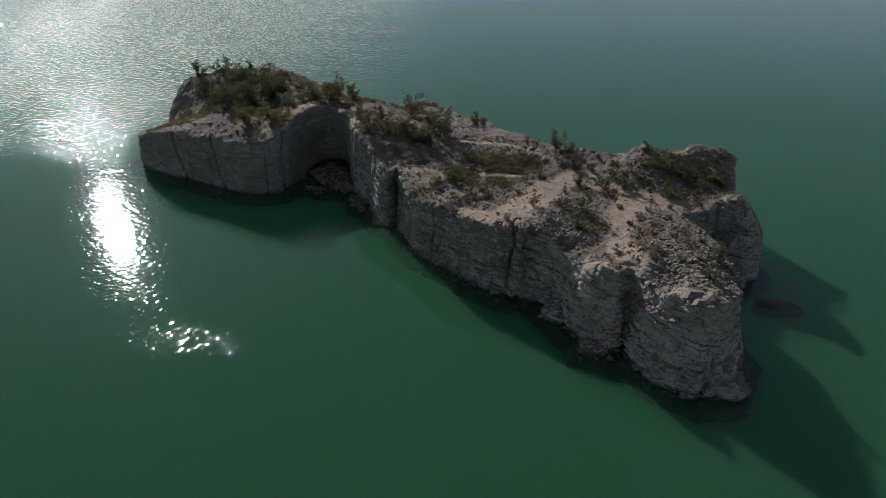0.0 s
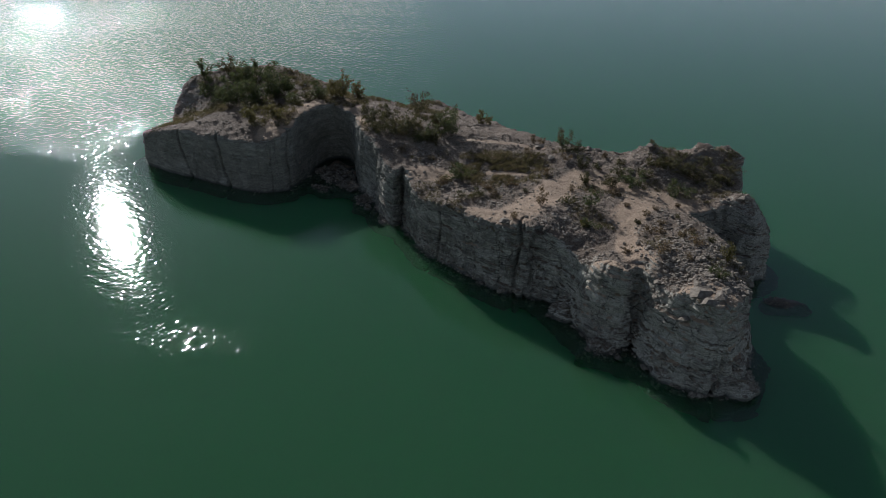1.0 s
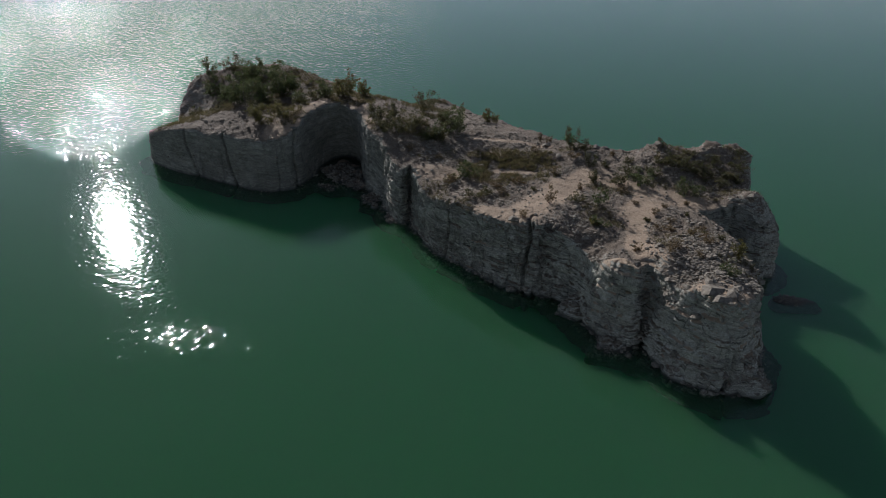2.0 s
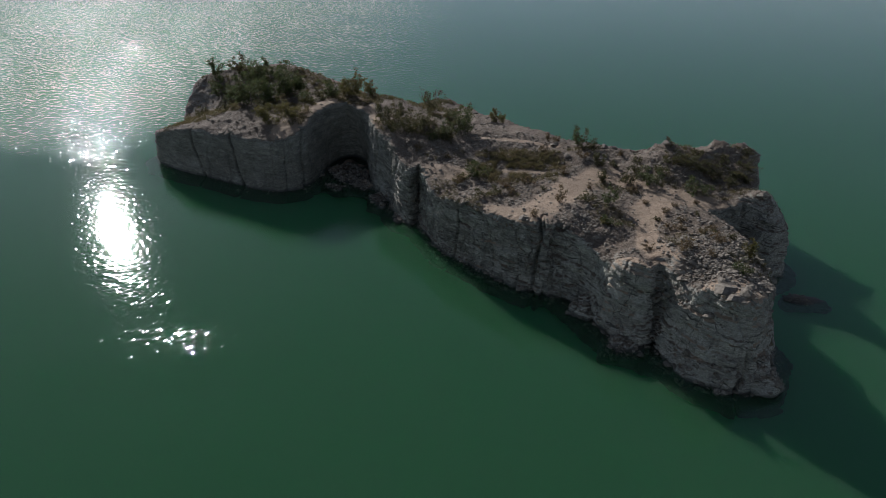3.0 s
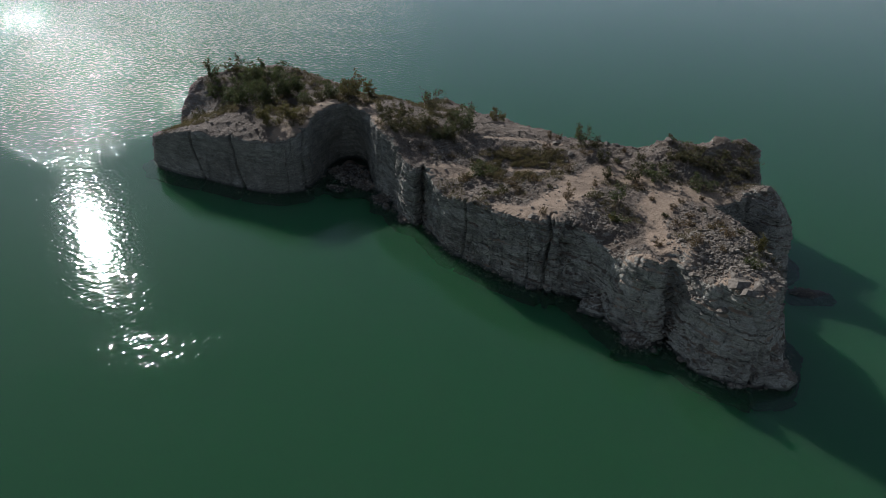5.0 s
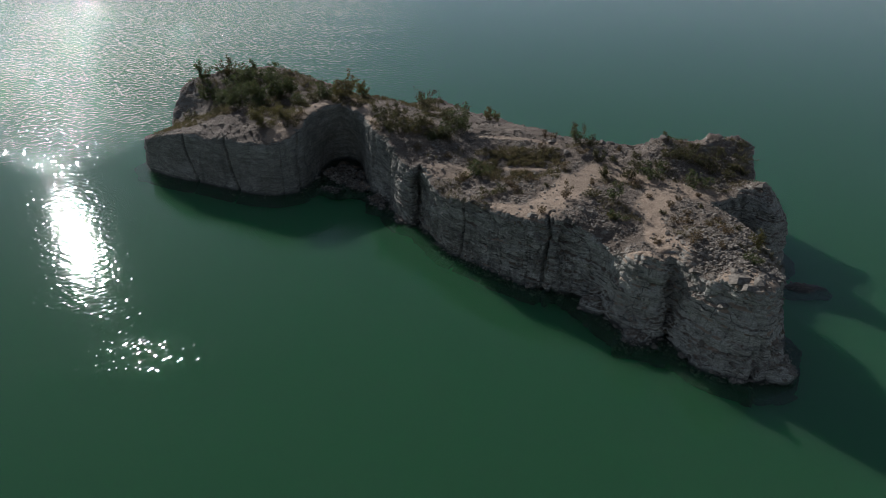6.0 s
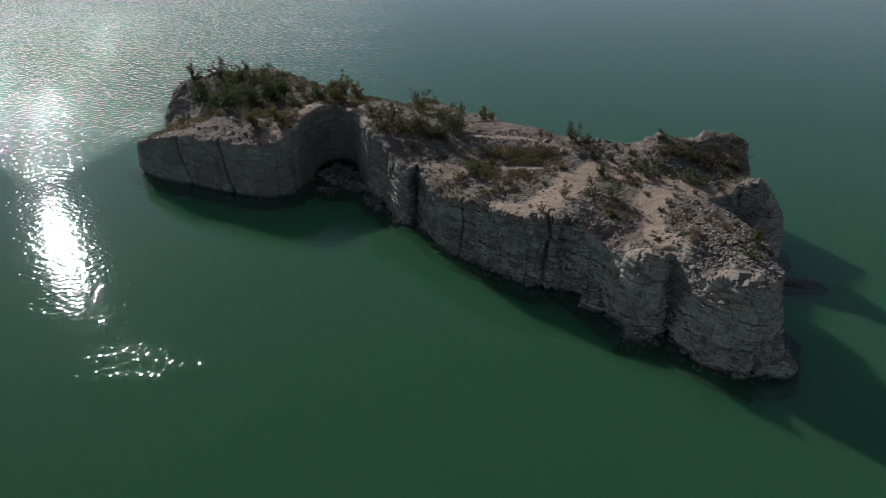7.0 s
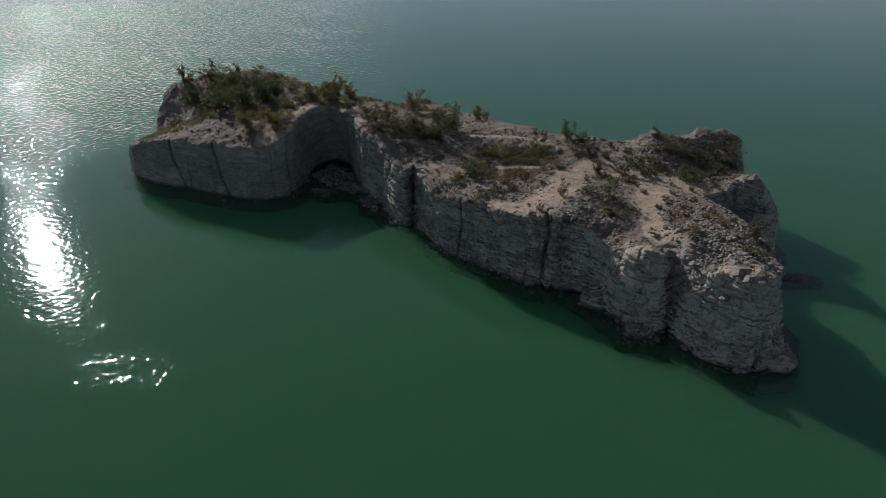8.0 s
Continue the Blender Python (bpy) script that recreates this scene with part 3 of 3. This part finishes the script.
def surface(field):
    """A mesh of quads on the field's zero level."""
    f = field
    neg = f < 0
    corners = [(a, b, c) for a in (0, 1) for b in (0, 1) for c in (0, 1)]
    def shifted(arr, a, b, c):
        return arr[a:NX - 1 + a, b:NY - 1 + b, c:NZ - 1 + c]
    count = sum(shifted(neg, *c).astype(np.int8) for c in corners)
    cells = np.nonzero((count > 0) & (count < 8))
    ci, cj, ck = cells
    value = {c: f[ci + c[0], cj + c[1], ck + c[2]] for c in corners}
    total, hits = np.zeros((len(ci), 3)), np.zeros(len(ci))
    for a in corners:
        for axis in range(3):
            if a[axis]:
                continue
            b = tuple(1 if t == axis else a[t] for t in range(3))
            va, vb = value[a], value[b]
            cut = (va < 0) != (vb < 0)
            t = np.where(cut, va / np.where(cut, va - vb, 1), 0)
            p = np.zeros((len(ci), 3))
            for m in range(3):
                p[:, m] = a[m] + (t if m == axis else 0)
            total += p * cut[:, None]
            hits += cut
    verts = (total / hits[:, None] + np.c_[ci, cj, ck]) * CELL + (X0, Y0, Z0)
    index = np.full((NX - 1, NY - 1, NZ - 1), -1, np.int32)
    index[cells] = np.arange(len(ci))
    faces = []
    for axis in range(3):
        lo = [slice(None)] * 3
        hi = [slice(None)] * 3
        lo[axis], hi[axis] = slice(0, -1), slice(1, None)
        a, b = neg[tuple(lo)], neg[tuple(hi)]
        e = np.array(np.nonzero(a != b)).T
        u, v = (axis + 1) % 3, (axis + 2) % 3
        limit = np.array((NX - 1, NY - 1, NZ - 1))
        e = e[(e[:, u] > 0) & (e[:, v] > 0) & (e[:, u] < limit[u]) & (e[:, v] < limit[v])]
        out = a[e[:, 0], e[:, 1], e[:, 2]]
        quad = []
        for du, dv in ((-1, -1), (0, -1), (0, 0), (-1, 0)):
            c = e.copy()
            c[:, u] += du
            c[:, v] += dv
            quad.append(index[c[:, 0], c[:, 1], c[:, 2]])
        quad = np.array(quad).T
        quad[~out] = quad[~out][:, ::-1]
        faces.append(quad)
    return verts, np.concatenate(faces)


field, SAND = island_field()
rock_verts, rock_faces = surface(field)
del field

island = tagged(new("rock_island"), "grey layered limestone island with sheer cliffs and a bare stony top", "island")


def rock_piece(name, pick, label):
    """One part of the island: the faces picked, with the vertices that they use."""
    f = rock_faces[pick]
    used, flat = np.unique(f, return_inverse=True)
    v = rock_verts[used]
    me = bpy.data.meshes.new(name)
    me.vertices.add(len(v))
    me.vertices.foreach_set("co", v.astype(np.float32).ravel())
    me.loops.add(f.size)
    me.loops.foreach_set("vertex_index", flat.ravel().astype(np.int32))
    me.polygons.add(len(f))
    me.polygons.foreach_set("loop_start", np.arange(0, f.size, 4, dtype=np.int32))
    me.update(calc_edges=True)
    gi = np.clip(np.round((v[:, 0] - X0) / CELL).astype(int), 0, NX - 1)
    gj = np.clip(np.round((v[:, 1] - Y0) / CELL).astype(int), 0, NY - 1)
    attr = me.attributes.new("trodden", 'FLOAT', 'POINT')
    attr.data.foreach_set("value", SAND[gi, gj].astype(np.float32))
    me.materials.append(ROCK)
    return part(name, me, island, label)


middle = rock_verts[rock_faces].mean(axis=1)
in_headland = middle[:, 0] - 0.55 * (middle[:, 1] - 55) < -8.6
in_bluff = (~in_headland) & (middle[:, 0] > 13.2) & (middle[:, 1] > 45.6)
in_spur = (~in_headland) & (middle[:, 0] > 17.6) & ~in_bluff
in_end = (~in_headland) & (middle[:, 1] < 33.6) & (middle[:, 0] > 7.0)
in_plateau = ~(in_headland | in_bluff | in_spur | in_end)
rock_piece("headland", in_headland, "smooth grey cliffs split by upright cracks")
rock_piece("bluff", in_bluff, "raised grey rock bluff with overgrown slope")
rock_piece("spur", in_spur, "grey rock tower beside a dark hollow")
rock_piece("buttress", in_end, "broken pale ledges over a sheer grey cliff")
rock_piece("plateau", in_plateau, "stony sandy flat top over a jointed grey cliff")

# ---- things on the island ----
from mathutils.bvhtree import BVHTree

ROCK_TREE = BVHTree.FromPolygons(rock_verts.tolist(), rock_faces.tolist())


def ground(x, y):
    """The height and the upright part of the normal of the rock at a place."""
    hit = ROCK_TREE.ray_cast(Vector((x, y, 20)), Vector((0, 0, -1)))
    return (hit[0].z, abs(hit[1].z)) if hit[0] else (-5.0, 1.0)


def sand_at(x, y):
    return SAND[min(NX - 1, max(0, round((x - X0) / CELL))), min(NY - 1, max(0, round((y - Y0) / CELL)))]


def tubes(paths):
    """Tapered four-sided branches: each path is a list of (place, radius)."""
    verts, faces = [], []
    for path in paths:
        base = len(verts)
        for p, r in path:
            verts += [(p[0] + r, p[1], p[2]), (p[0], p[1] + r, p[2]), (p[0] - r, p[1], p[2]), (p[0], p[1] - r, p[2])]
        for m in range(len(path) - 1):
            for q in range(4):
                a, b = base + 4 * m + q, base + 4 * m + (q + 1) % 4
                faces.append((a, b, b + 4, a + 4))
    return verts, faces


def leaves(rng, middles, spread, size, count):
    """Small pointed leaves scattered round the twigs."""
    c = middles[rng.integers(0, len(middles), count)] + rng.normal(0, spread, (count, 3)) * (1, 1, 0.8)
    c[:, 2] = np.maximum(c[:, 2], 0.02)
    a = rng.normal(0, 1, (count, 3))
    a /= np.linalg.norm(a, axis=1)[:, None]
    b = np.cross(a, rng.normal(0, 1, (count, 3)))
    b /= np.linalg.norm(b, axis=1)[:, None]
    long = size * rng.uniform(0.6, 1.5, (count, 1))
    wide = long * 0.42
    v = np.stack([c - a * long, c + b * wide, c + a * long, c - b * wide], axis=1).reshape(-1, 3)
    return v, np.arange(4 * count).reshape(-1, 4)


def bush(name, x, y, width, height, leaf, label, category, seed, thin=1.0):
    """A shrub with branching stems and a loose uneven crown, standing on the rock."""
    rng = np.random.default_rng(seed)
    z = ground(x, y)[0]
    thing = tagged(new(name), label, category, "shrubs of the island")
    thing.location = (x, y, z - 0.04)
    paths, tips = [], []
    stems = int(rng.integers(4, 7) + 2.2 * width)
    for m in range(stems):
        turn, reach = rng.uniform(0, 6.283), width * 0.5 * math.sqrt(rng.uniform(0.02, 1.0))
        rise = height * rng.choice((0.5, 0.65, 0.8, 0.95, 1.12)) * rng.uniform(0.9, 1.05) * (1 - 0.35 * (reach / (0.5 * width + 0.01)) ** 2)
        end = np.array((math.cos(turn) * reach, math.sin(turn) * reach, rise))
        root = np.array((end[0] * 0.25, end[1] * 0.25, 0.0)) + rng.normal(0, 0.03 * width, 3) * (1, 1, 0)
        bow = rng.normal(0, 0.06 * width, 3)
        line = [(root + (end - root) * t + bow * math.sin(3.14 * t), 0.016 * (0.6 + 0.3 * height) * (1.15 - t)) for t in (0, 0.35, 0.7, 1.0)]
        paths.append(line)
        for t in (0.35, 0.55, 0.75, 0.9, 1.0):
            p = root + (end - root) * t + bow * math.sin(3.14 * t)
            for _ in range(2):
                twig = p + rng.normal(0, 0.11, 3) * (width, width, 0.9 * height) * (0.65 + 0.35 * t)
                twig[2] = max(twig[2], 0.05)
                paths.append([(p, 0.007), (0.5 * (p + twig) + rng.normal(0, 0.02, 3), 0.005), (twig, 0.003)])
                tips += [twig, 0.6 * twig + 0.4 * p]
    part("stem", mesh_of("stem", *tubes(paths), BARK), thing)
    count = int(np.clip(460 * thin * width * (0.5 + 0.6 * height), 160, 3600))
    v, f = leaves(rng, np.array(tips), 0.035 + 0.028 * min(width, height), 0.042 + 0.011 * min(height, 2.5), count)
    part("crown", mesh_of("crown", v.tolist(), f.tolist(), leaf), thing)
    return thing


HEADLAND_SHRUBS = [(-23.3, 64.6, 1.3, 2.0), (-21.8, 62.4, 2.6, 1.7), (-18.7, 58.8, 3.2, 2.5), (-16.9, 59.2, 2.8, 2.3), (-15.8, 61.0, 2.3, 2.2),
                   (-18.9, 62.4, 3.1, 2.2), (-16.9, 63.2, 2.6, 2.0), (-14.8, 61.3, 1.8, 1.9), (-13.5, 58.4, 2.2, 0.8), (-11.4, 58.9, 2.0, 1.7),
                   (-18.9, 66.3, 0.7, 1.5), (-20.4, 60.6, 2.2, 1.6), (-19.8, 64.6, 2.6, 1.5)]
PLATEAU_SHRUBS = [(0.8, 46.1, 1.9, 1.3), (8.7, 50.0, 1.7, 1.6), (9.3, 40.7, 1.0, 1.4), (15.5, 43.4, 2.2, 1.2), (14.6, 32.2, 1.1, 0.8),
                  (0.0, 52.6, 2.5, 2.3), (9.0, 38.4, 1.3, 0.6), (12.8, 44.3, 2.1, 1.2), (-1.8, 51.0, 2.2, 1.2)]
OLIVE_SHRUBS = [(-21.3, 65.8, 2.3, 1.6), (-23.4, 60.0, 1.6, 0.7), (-6.1, 53.0, 2.2, 1.6), (-5.0, 54.3, 1.6, 1.3), (-4.0, 51.4, 2.5, 1.4),
                (-1.1, 55.0, 2.3, 1.6), (-1.6, 51.2, 2.5, 1.2), (-2.9, 52.5, 2.2, 1.3), (1.4, 42.6, 1.7, 0.9), (9.6, 49.2, 1.3, 0.9),
                (7.8, 41.2, 1.4, 0.6), (11.3, 44.4, 1.6, 0.9), (15.7, 46.6, 2.0, 1.0), (16.9, 46.6, 1.8, 1.0), (18.5, 47.4, 1.8, 0.7),
                (19.0, 46.2, 1.7, 0.9), (9.6, 46.9, 0.9, 1.1), (9.6, 44.8, 1.0, 0.8), (-5.5, 51.2, 1.7, 1.0), (19.8, 45.6, 1.0, 0.7),
                # these four are added to darken the headland top, which is bare dark gravel
                (-17.2, 56.8, 1.8, 0.8), (-13.4, 57.2, 1.6, 0.9), (-12.3, 58.3, 1.5, 1.0), (-20.6, 58.2, 1.6, 0.7)]
DRY_SHRUBS = [(-0.4, 45.1, 1.0, 0.7), (6.0, 40.7, 0.8, 1.2), (12.2, 37.6, 0.9, 0.5),
              (12.9, 37.3, 0.7, 0.5), (12.6, 39.8, 0.6, 0.45), (10.4, 35.5, 0.7, 0.4), (12.2, 34.4, 1.3, 0.7), (14.3, 35.6, 1.2, 0.6),
              (4.1, 38.7, 0.7, 0.6), (11.4, 43.3, 1.1, 0.5), (7.2, 52.2, 0.7, 0.7), (6.6, 52.3, 0.5, 0.8), (15.1, 41.5, 0.5, 0.35),
              (2.7, 44.1, 1.2, 0.6), (4.3, 44.7, 1.0, 0.6), (13.4, 40.6, 0.5, 0.4), (13.9, 36.8, 0.6, 0.4)]
BLUFF_SHRUBS = [(14.6, 46.7, 1.7, 0.9), (17.8, 46.1, 1.7, 0.9), (20.2, 47.0, 1.5, 0.7), (16.2, 47.4, 1.4, 0.6), (12.2, 45.8, 1.2, 0.7), (13.9, 45.6, 1.3, 0.8),
                (18.6, 44.9, 1.2, 0.6), (17.2, 48.4, 1.0, 0.5), (20.9, 48.6, 0.8, 0.5), (15.0, 48.9, 0.6, 0.5)]
SMALL_WEEDS = [(12.0, 39.1, 0.5, 0.35), (13.2, 38.4, 0.6, 0.4), (11.6, 41.3, 0.5, 0.3), (14.6, 39.6, 0.5, 0.35), (14.9, 37.8, 0.6, 0.4), (13.6, 33.8, 0.6, 0.4),
               (15.6, 36.4, 0.7, 0.45), (8.4, 43.5, 0.6, 0.4), (7.0, 46.0, 0.7, 0.5), (10.8, 46.9, 0.8, 0.6), (8.6, 48.0, 0.9, 0.6), (6.0, 49.6, 0.8, 0.5),
               (12.4, 47.4, 0.8, 0.5), (11.6, 48.6, 0.7, 0.5), (3.0, 42.9, 0.7, 0.4), (5.2, 43.2, 0.5, 0.35), (-3.6, 49.3, 0.8, 0.5), (-1.2, 48.4, 0.7, 0.45)]
YELLOW_SHRUBS = [(-15.7, 53.9, 2.4, 1.4), (-14.3, 54.8, 2.2, 1.2), (-9.6, 59.0, 2.6, 2.2), (-8.6, 60.6, 1.5, 1.4), (2.9, 57.3, 1.5, 1.2), (16.0, 34.6, 0.8, 1.0), (8.5, 38.6, 0.7, 0.5), (-0.2, 45.5, 0.8, 0.5)]

for m, (x, y, w, h) in enumerate(HEADLAND_SHRUBS):
    bush("shrub", x, y, w, h, LEAF_GREEN, "dense dark green shrub in the headland thicket", "shrub", 100 + m, 1.4)
for m, (x, y, w, h) in enumerate(PLATEAU_SHRUBS):
    bush("shrub", x, y, w, h, LEAF_GREEN, "dark green leafy shrub on stony ground", "shrub", 200 + m)
for m, (x, y, w, h) in enumerate(OLIVE_SHRUBS):
    bush("shrub", x, y, w, h, LEAF_OLIVE, "olive grey thin-leaved shrub on stony ground", "shrub", 300 + m, 1.25)
for m, (x, y, w, h) in enumerate(DRY_SHRUBS):
    bush("weed", x, y, w, h, LEAF_DRY, "dry brown weed on sandy ground", "weed", 400 + m, 0.8)
for m, (x, y, w, h) in enumerate(BLUFF_SHRUBS):
    bush("shrub", x, y, w, h, LEAF_OLIVE, "low dark olive shrub on the bluff's slope", "shrub", 800 + m, 1.2)
for m, (x, y, w, h) in enumerate(SMALL_WEEDS):
    bush("weed", x, y, w, h, LEAF_DRY if m % 3 else LEAF_OLIVE, "small dry weed among gravel", "weed", 850 + m, 0.9)
for m, (x, y, w, h) in enumerate(YELLOW_SHRUBS):
    bush("shrub", x, y, w, h, LEAF_YELLOW, "yellowing green shrub at the rock's edge", "shrub", 500 + m, 1.7)
bush("small_tree", -2.8, 58.2, 2.4, 2.3, LEAF_OLIVE, "small feathery grey-green tree behind the ridge", "tree", 600, 0.7)


# ---- loose stones ----
def stone_shape(rng, flatness):
    """A broken angular stone, about one metre across: a cube cut and knocked out of true."""
    bm = bmesh.new()
    bmesh.ops.create_icosphere(bm, subdivisions=1, radius=0.5)
    for v in bm.verts:
        v.co = Vector((round(v.co.x * 2.4) / 2.4 * 0.5 + v.co.x * 0.55, round(v.co.y * 2.4) / 2.4 * 0.5 + v.co.y * 0.55, v.co.z * flatness))
        v.co += Vector(rng.normal(0, 0.07, 3)) * (1, 1, flatness)[0]
    data = bpy.data.meshes.new("stone")
    bm.to_mesh(data)
    bm.free()
    return data


rng = np.random.default_rng(7)
STONES = [stone_shape(rng, f) for f in (0.75, 0.55, 0.4, 0.65, 0.85, 0.3)]
for data in STONES:
    data.materials.append(STONE)


def scatter(name, count, size, area, keep, label, seed):
    """Many small stones as one thing, thinly sunk in the rock where they lie."""
    rng = np.random.default_rng(seed)
    shapes = [(np.array([v.co for v in d.vertices]), np.array([p.vertices for p in d.polygons])) for d in STONES]
    verts, faces, base, tries = [], [], 0, 0
    made = 0
    while made < count and tries < count * 8:
        tries += 1
        x, y = rng.uniform(area[0], area[1]), rng.uniform(area[2], area[3])
        if not keep(x, y, rng):
            continue
        z, up = ground(x, y)
        if z < -0.25 or up < 0.45:
            continue
        v, f = shapes[rng.integers(0, len(shapes))]
        d = size[0] * (size[1] / size[0]) ** (rng.uniform() ** 2.2)
        turn = np.array(Euler(rng.uniform(-0.4, 0.4, 3) * (1, 1, 0) + np.array((0, 0, rng.uniform(0, 6.28)))).to_matrix())
        verts.append((v * d * rng.uniform(0.7, 1.2, 3)) @ turn.T + (x, y, z + 0.10 * d))
        faces.append(f + base)
        base += len(v)
        made += 1
    me = mesh_of(name, np.concatenate(verts).tolist(), np.concatenate(faces).tolist(), STONE)
    tagged(new(name, me), label, "rubble", kind="stuff")


def stony(x, y, rng):
    """More stones off the trodden sand, in drifts."""
    drift = noise.noise(Vector((x * 0.35, y * 0.35, 3.0))) + 0.55 * noise.noise(Vector((x * 1.1, y * 1.1, 9.0)))
    sand = sand_at(x, y)
    return rng.uniform() < (0.18 + 0.9 * max(0.0, drift + 0.25)) * (1 - 0.88 * sand)


def low(x, y, rng):
    return ground(x, y)[0] < 1.5


scatter("gravel", 14000, (0.05, 0.26), (-4.5, 22.0, 28.5, 53.0), stony, "broken pale limestone gravel over the plateau", 21)
scatter("gravel", 3500, (0.07, 0.28), (-27.0, 3.5, 47.0, 68.0), stony, "broken grey limestone gravel over the headland and ridge", 22)
scatter("gravel", 2200, (0.08, 0.34), (10.5, 16.5, 29.5, 36.5), lambda x, y, rng: ground(x, y)[0] > 3.0 and rng.uniform() < 0.9 - 0.8 * sand_at(x, y), "coarse pale limestone rubble at the island's end", 24)
scatter("talus", 3200, (0.10, 0.42), (-13.0, 17.0, 28.0, 58.0), low, "fallen grey rubble at the foot of the cliffs", 23)

# single boulders and slabs that lie on the top and at the foot of the cliffs: place, width, turn
SLABS = [(7.1, 51.3, 1.1, 20), (7.6, 48.6, 0.8, 80), (3.6, 38.6, 1.0, 10), (12.7, 30.4, 0.9, 35), (13.5, 29.8, 1.3, 5), (14.1, 30.2, 1.0, 60), (11.7, 32.6, 0.8, 15),
         (13.3, 31.4, 0.8, 75), (14.6, 30.8, 0.8, 40), (12.3, 31.6, 0.7, 110), (15.4, 31.6, 0.7, 20), (10.9, 33.3, 0.7, 50), (13.9, 32.8, 0.7, 95), (19.6, 42.1, 0.9, 25),
         (13.3, 30.5, 1.7, 10)]
BOULDERS = [(9.9, 31.4, 0.6, 0), (10.4, 31.0, 0.5, 40), (11.1, 30.6, 0.6, 80), (11.9, 30.2, 0.5, 20), (7.3, 35.1, 0.6, 60), (8.2, 33.7, 0.5, 10), (-8.6, 52.6, 0.7, 30),
            (-9.6, 52.6, 0.6, 70), (-10.6, 53.0, 0.6, 15), (-7.7, 51.4, 0.6, 50), (10.6, 49.9, 0.7, 25), (11.3, 49.9, 0.6, 5), (14.9, 48.9, 0.8, 45), (16.9, 33.3, 0.6, 10),
            (17.0, 31.0, 0.5, 55), (0.4, 66.3, 0.9, 30), (1.2, 63.6, 0.8, 75), (8.8, 33.1, 0.4, 90)]
for m, (x, y, w, turn) in enumerate(SLABS):
    ob = tagged(new("rock_slab", STONES[2 if m % 2 else 5]), "flat pale limestone slab on the stony top", "slab", "slabs on the plateau")
    ob.matrix_world = pose(x, y, ground(x, y)[0] + 0.04 * w, 4 * (m % 3), -5, turn) @ Matrix.Diagonal((w, w * 0.7, w * 0.9, 1))
for m, (x, y, w, turn) in enumerate(BOULDERS):
    ob = tagged(new("boulder", STONES[m % 2 * 3]), "grey angular limestone boulder", "boulder", "boulders by the cliffs")
    ob.matrix_world = pose(x, y, ground(x, y)[0] + 0.12 * w, 8 * (m % 4), 5, turn) @ Matrix.Diagonal((w, w * 0.85, w * 0.8, 1))


# ---- grass ----
def grass(name, count, area, keep, label, seed):
    """Dry grass: thin bent blades in tufts, one thing."""
    rng = np.random.default_rng(seed)
    verts, faces = [], []
    made = tries = 0
    while made < count and tries < count * 10:
        tries += 1
        x, y = rng.uniform(area[0], area[1]), rng.uniform(area[2], area[3])
        if not keep(x, y, rng):
            continue
        z, up = ground(x, y)
        if up < 0.5 or z < 1.5:
            continue
        made += 1
        for _ in range(9):
            a, tall, lean = rng.uniform(0, 6.28), rng.uniform(0.08, 0.27), rng.uniform(0.02, 0.2)
            px, py = x + rng.normal(0, 0.07), y + rng.normal(0, 0.07)
            c, s = math.cos(a), math.sin(a)
            base = len(verts)
            verts += [(px - 0.014 * s, py + 0.014 * c, z - 0.02), (px + 0.014 * s, py - 0.014 * c, z - 0.02),
                      (px + lean * 0.45 * c, py + lean * 0.45 * s, z + tall * 0.6), (px + lean * c, py + lean * s, z + tall)]
            faces += [(base, base + 1, base + 2), (base, base + 2, base + 3)]
    tagged(new(name, mesh_of(name, verts, faces, GRASS)), label, "grass", kind="stuff")


def meadow(x, y, rng):
    inside = ((x - 3.6) / 3.6) ** 2 + ((y - 47.4) / 2.7) ** 2
    return rng.uniform() < 1.2 - inside and sand_at(x, y) < 0.4 and noise.noise(Vector((x * 0.9, y * 0.9, 1))) > -0.25


def thicket(x, y, rng):
    return noise.noise(Vector((x * 0.3, y * 0.3, 5))) + 0.5 * noise.noise(Vector((x, y, 7))) > 0.02 and y > 53.0 - 0.2 * (x + 12)


def sparse(x, y, rng):
    return noise.noise(Vector((x * 0.4, y * 0.4, 15))) > 0.18 and sand_at(x, y) < 0.5


grass("grass", 1100, (-0.5, 8.0, 44.0, 51.0), meadow, "olive dry grass in a hollow of the plateau", 31)
grass("grass", 2600, (-25.5, -1.0, 51.0, 67.0), thicket, "dry yellow-green grass on the headland", 32)
grass("grass", 700, (-3.0, 21.0, 30.0, 50.0), sparse, "thin dry grass tufts among stones", 33)
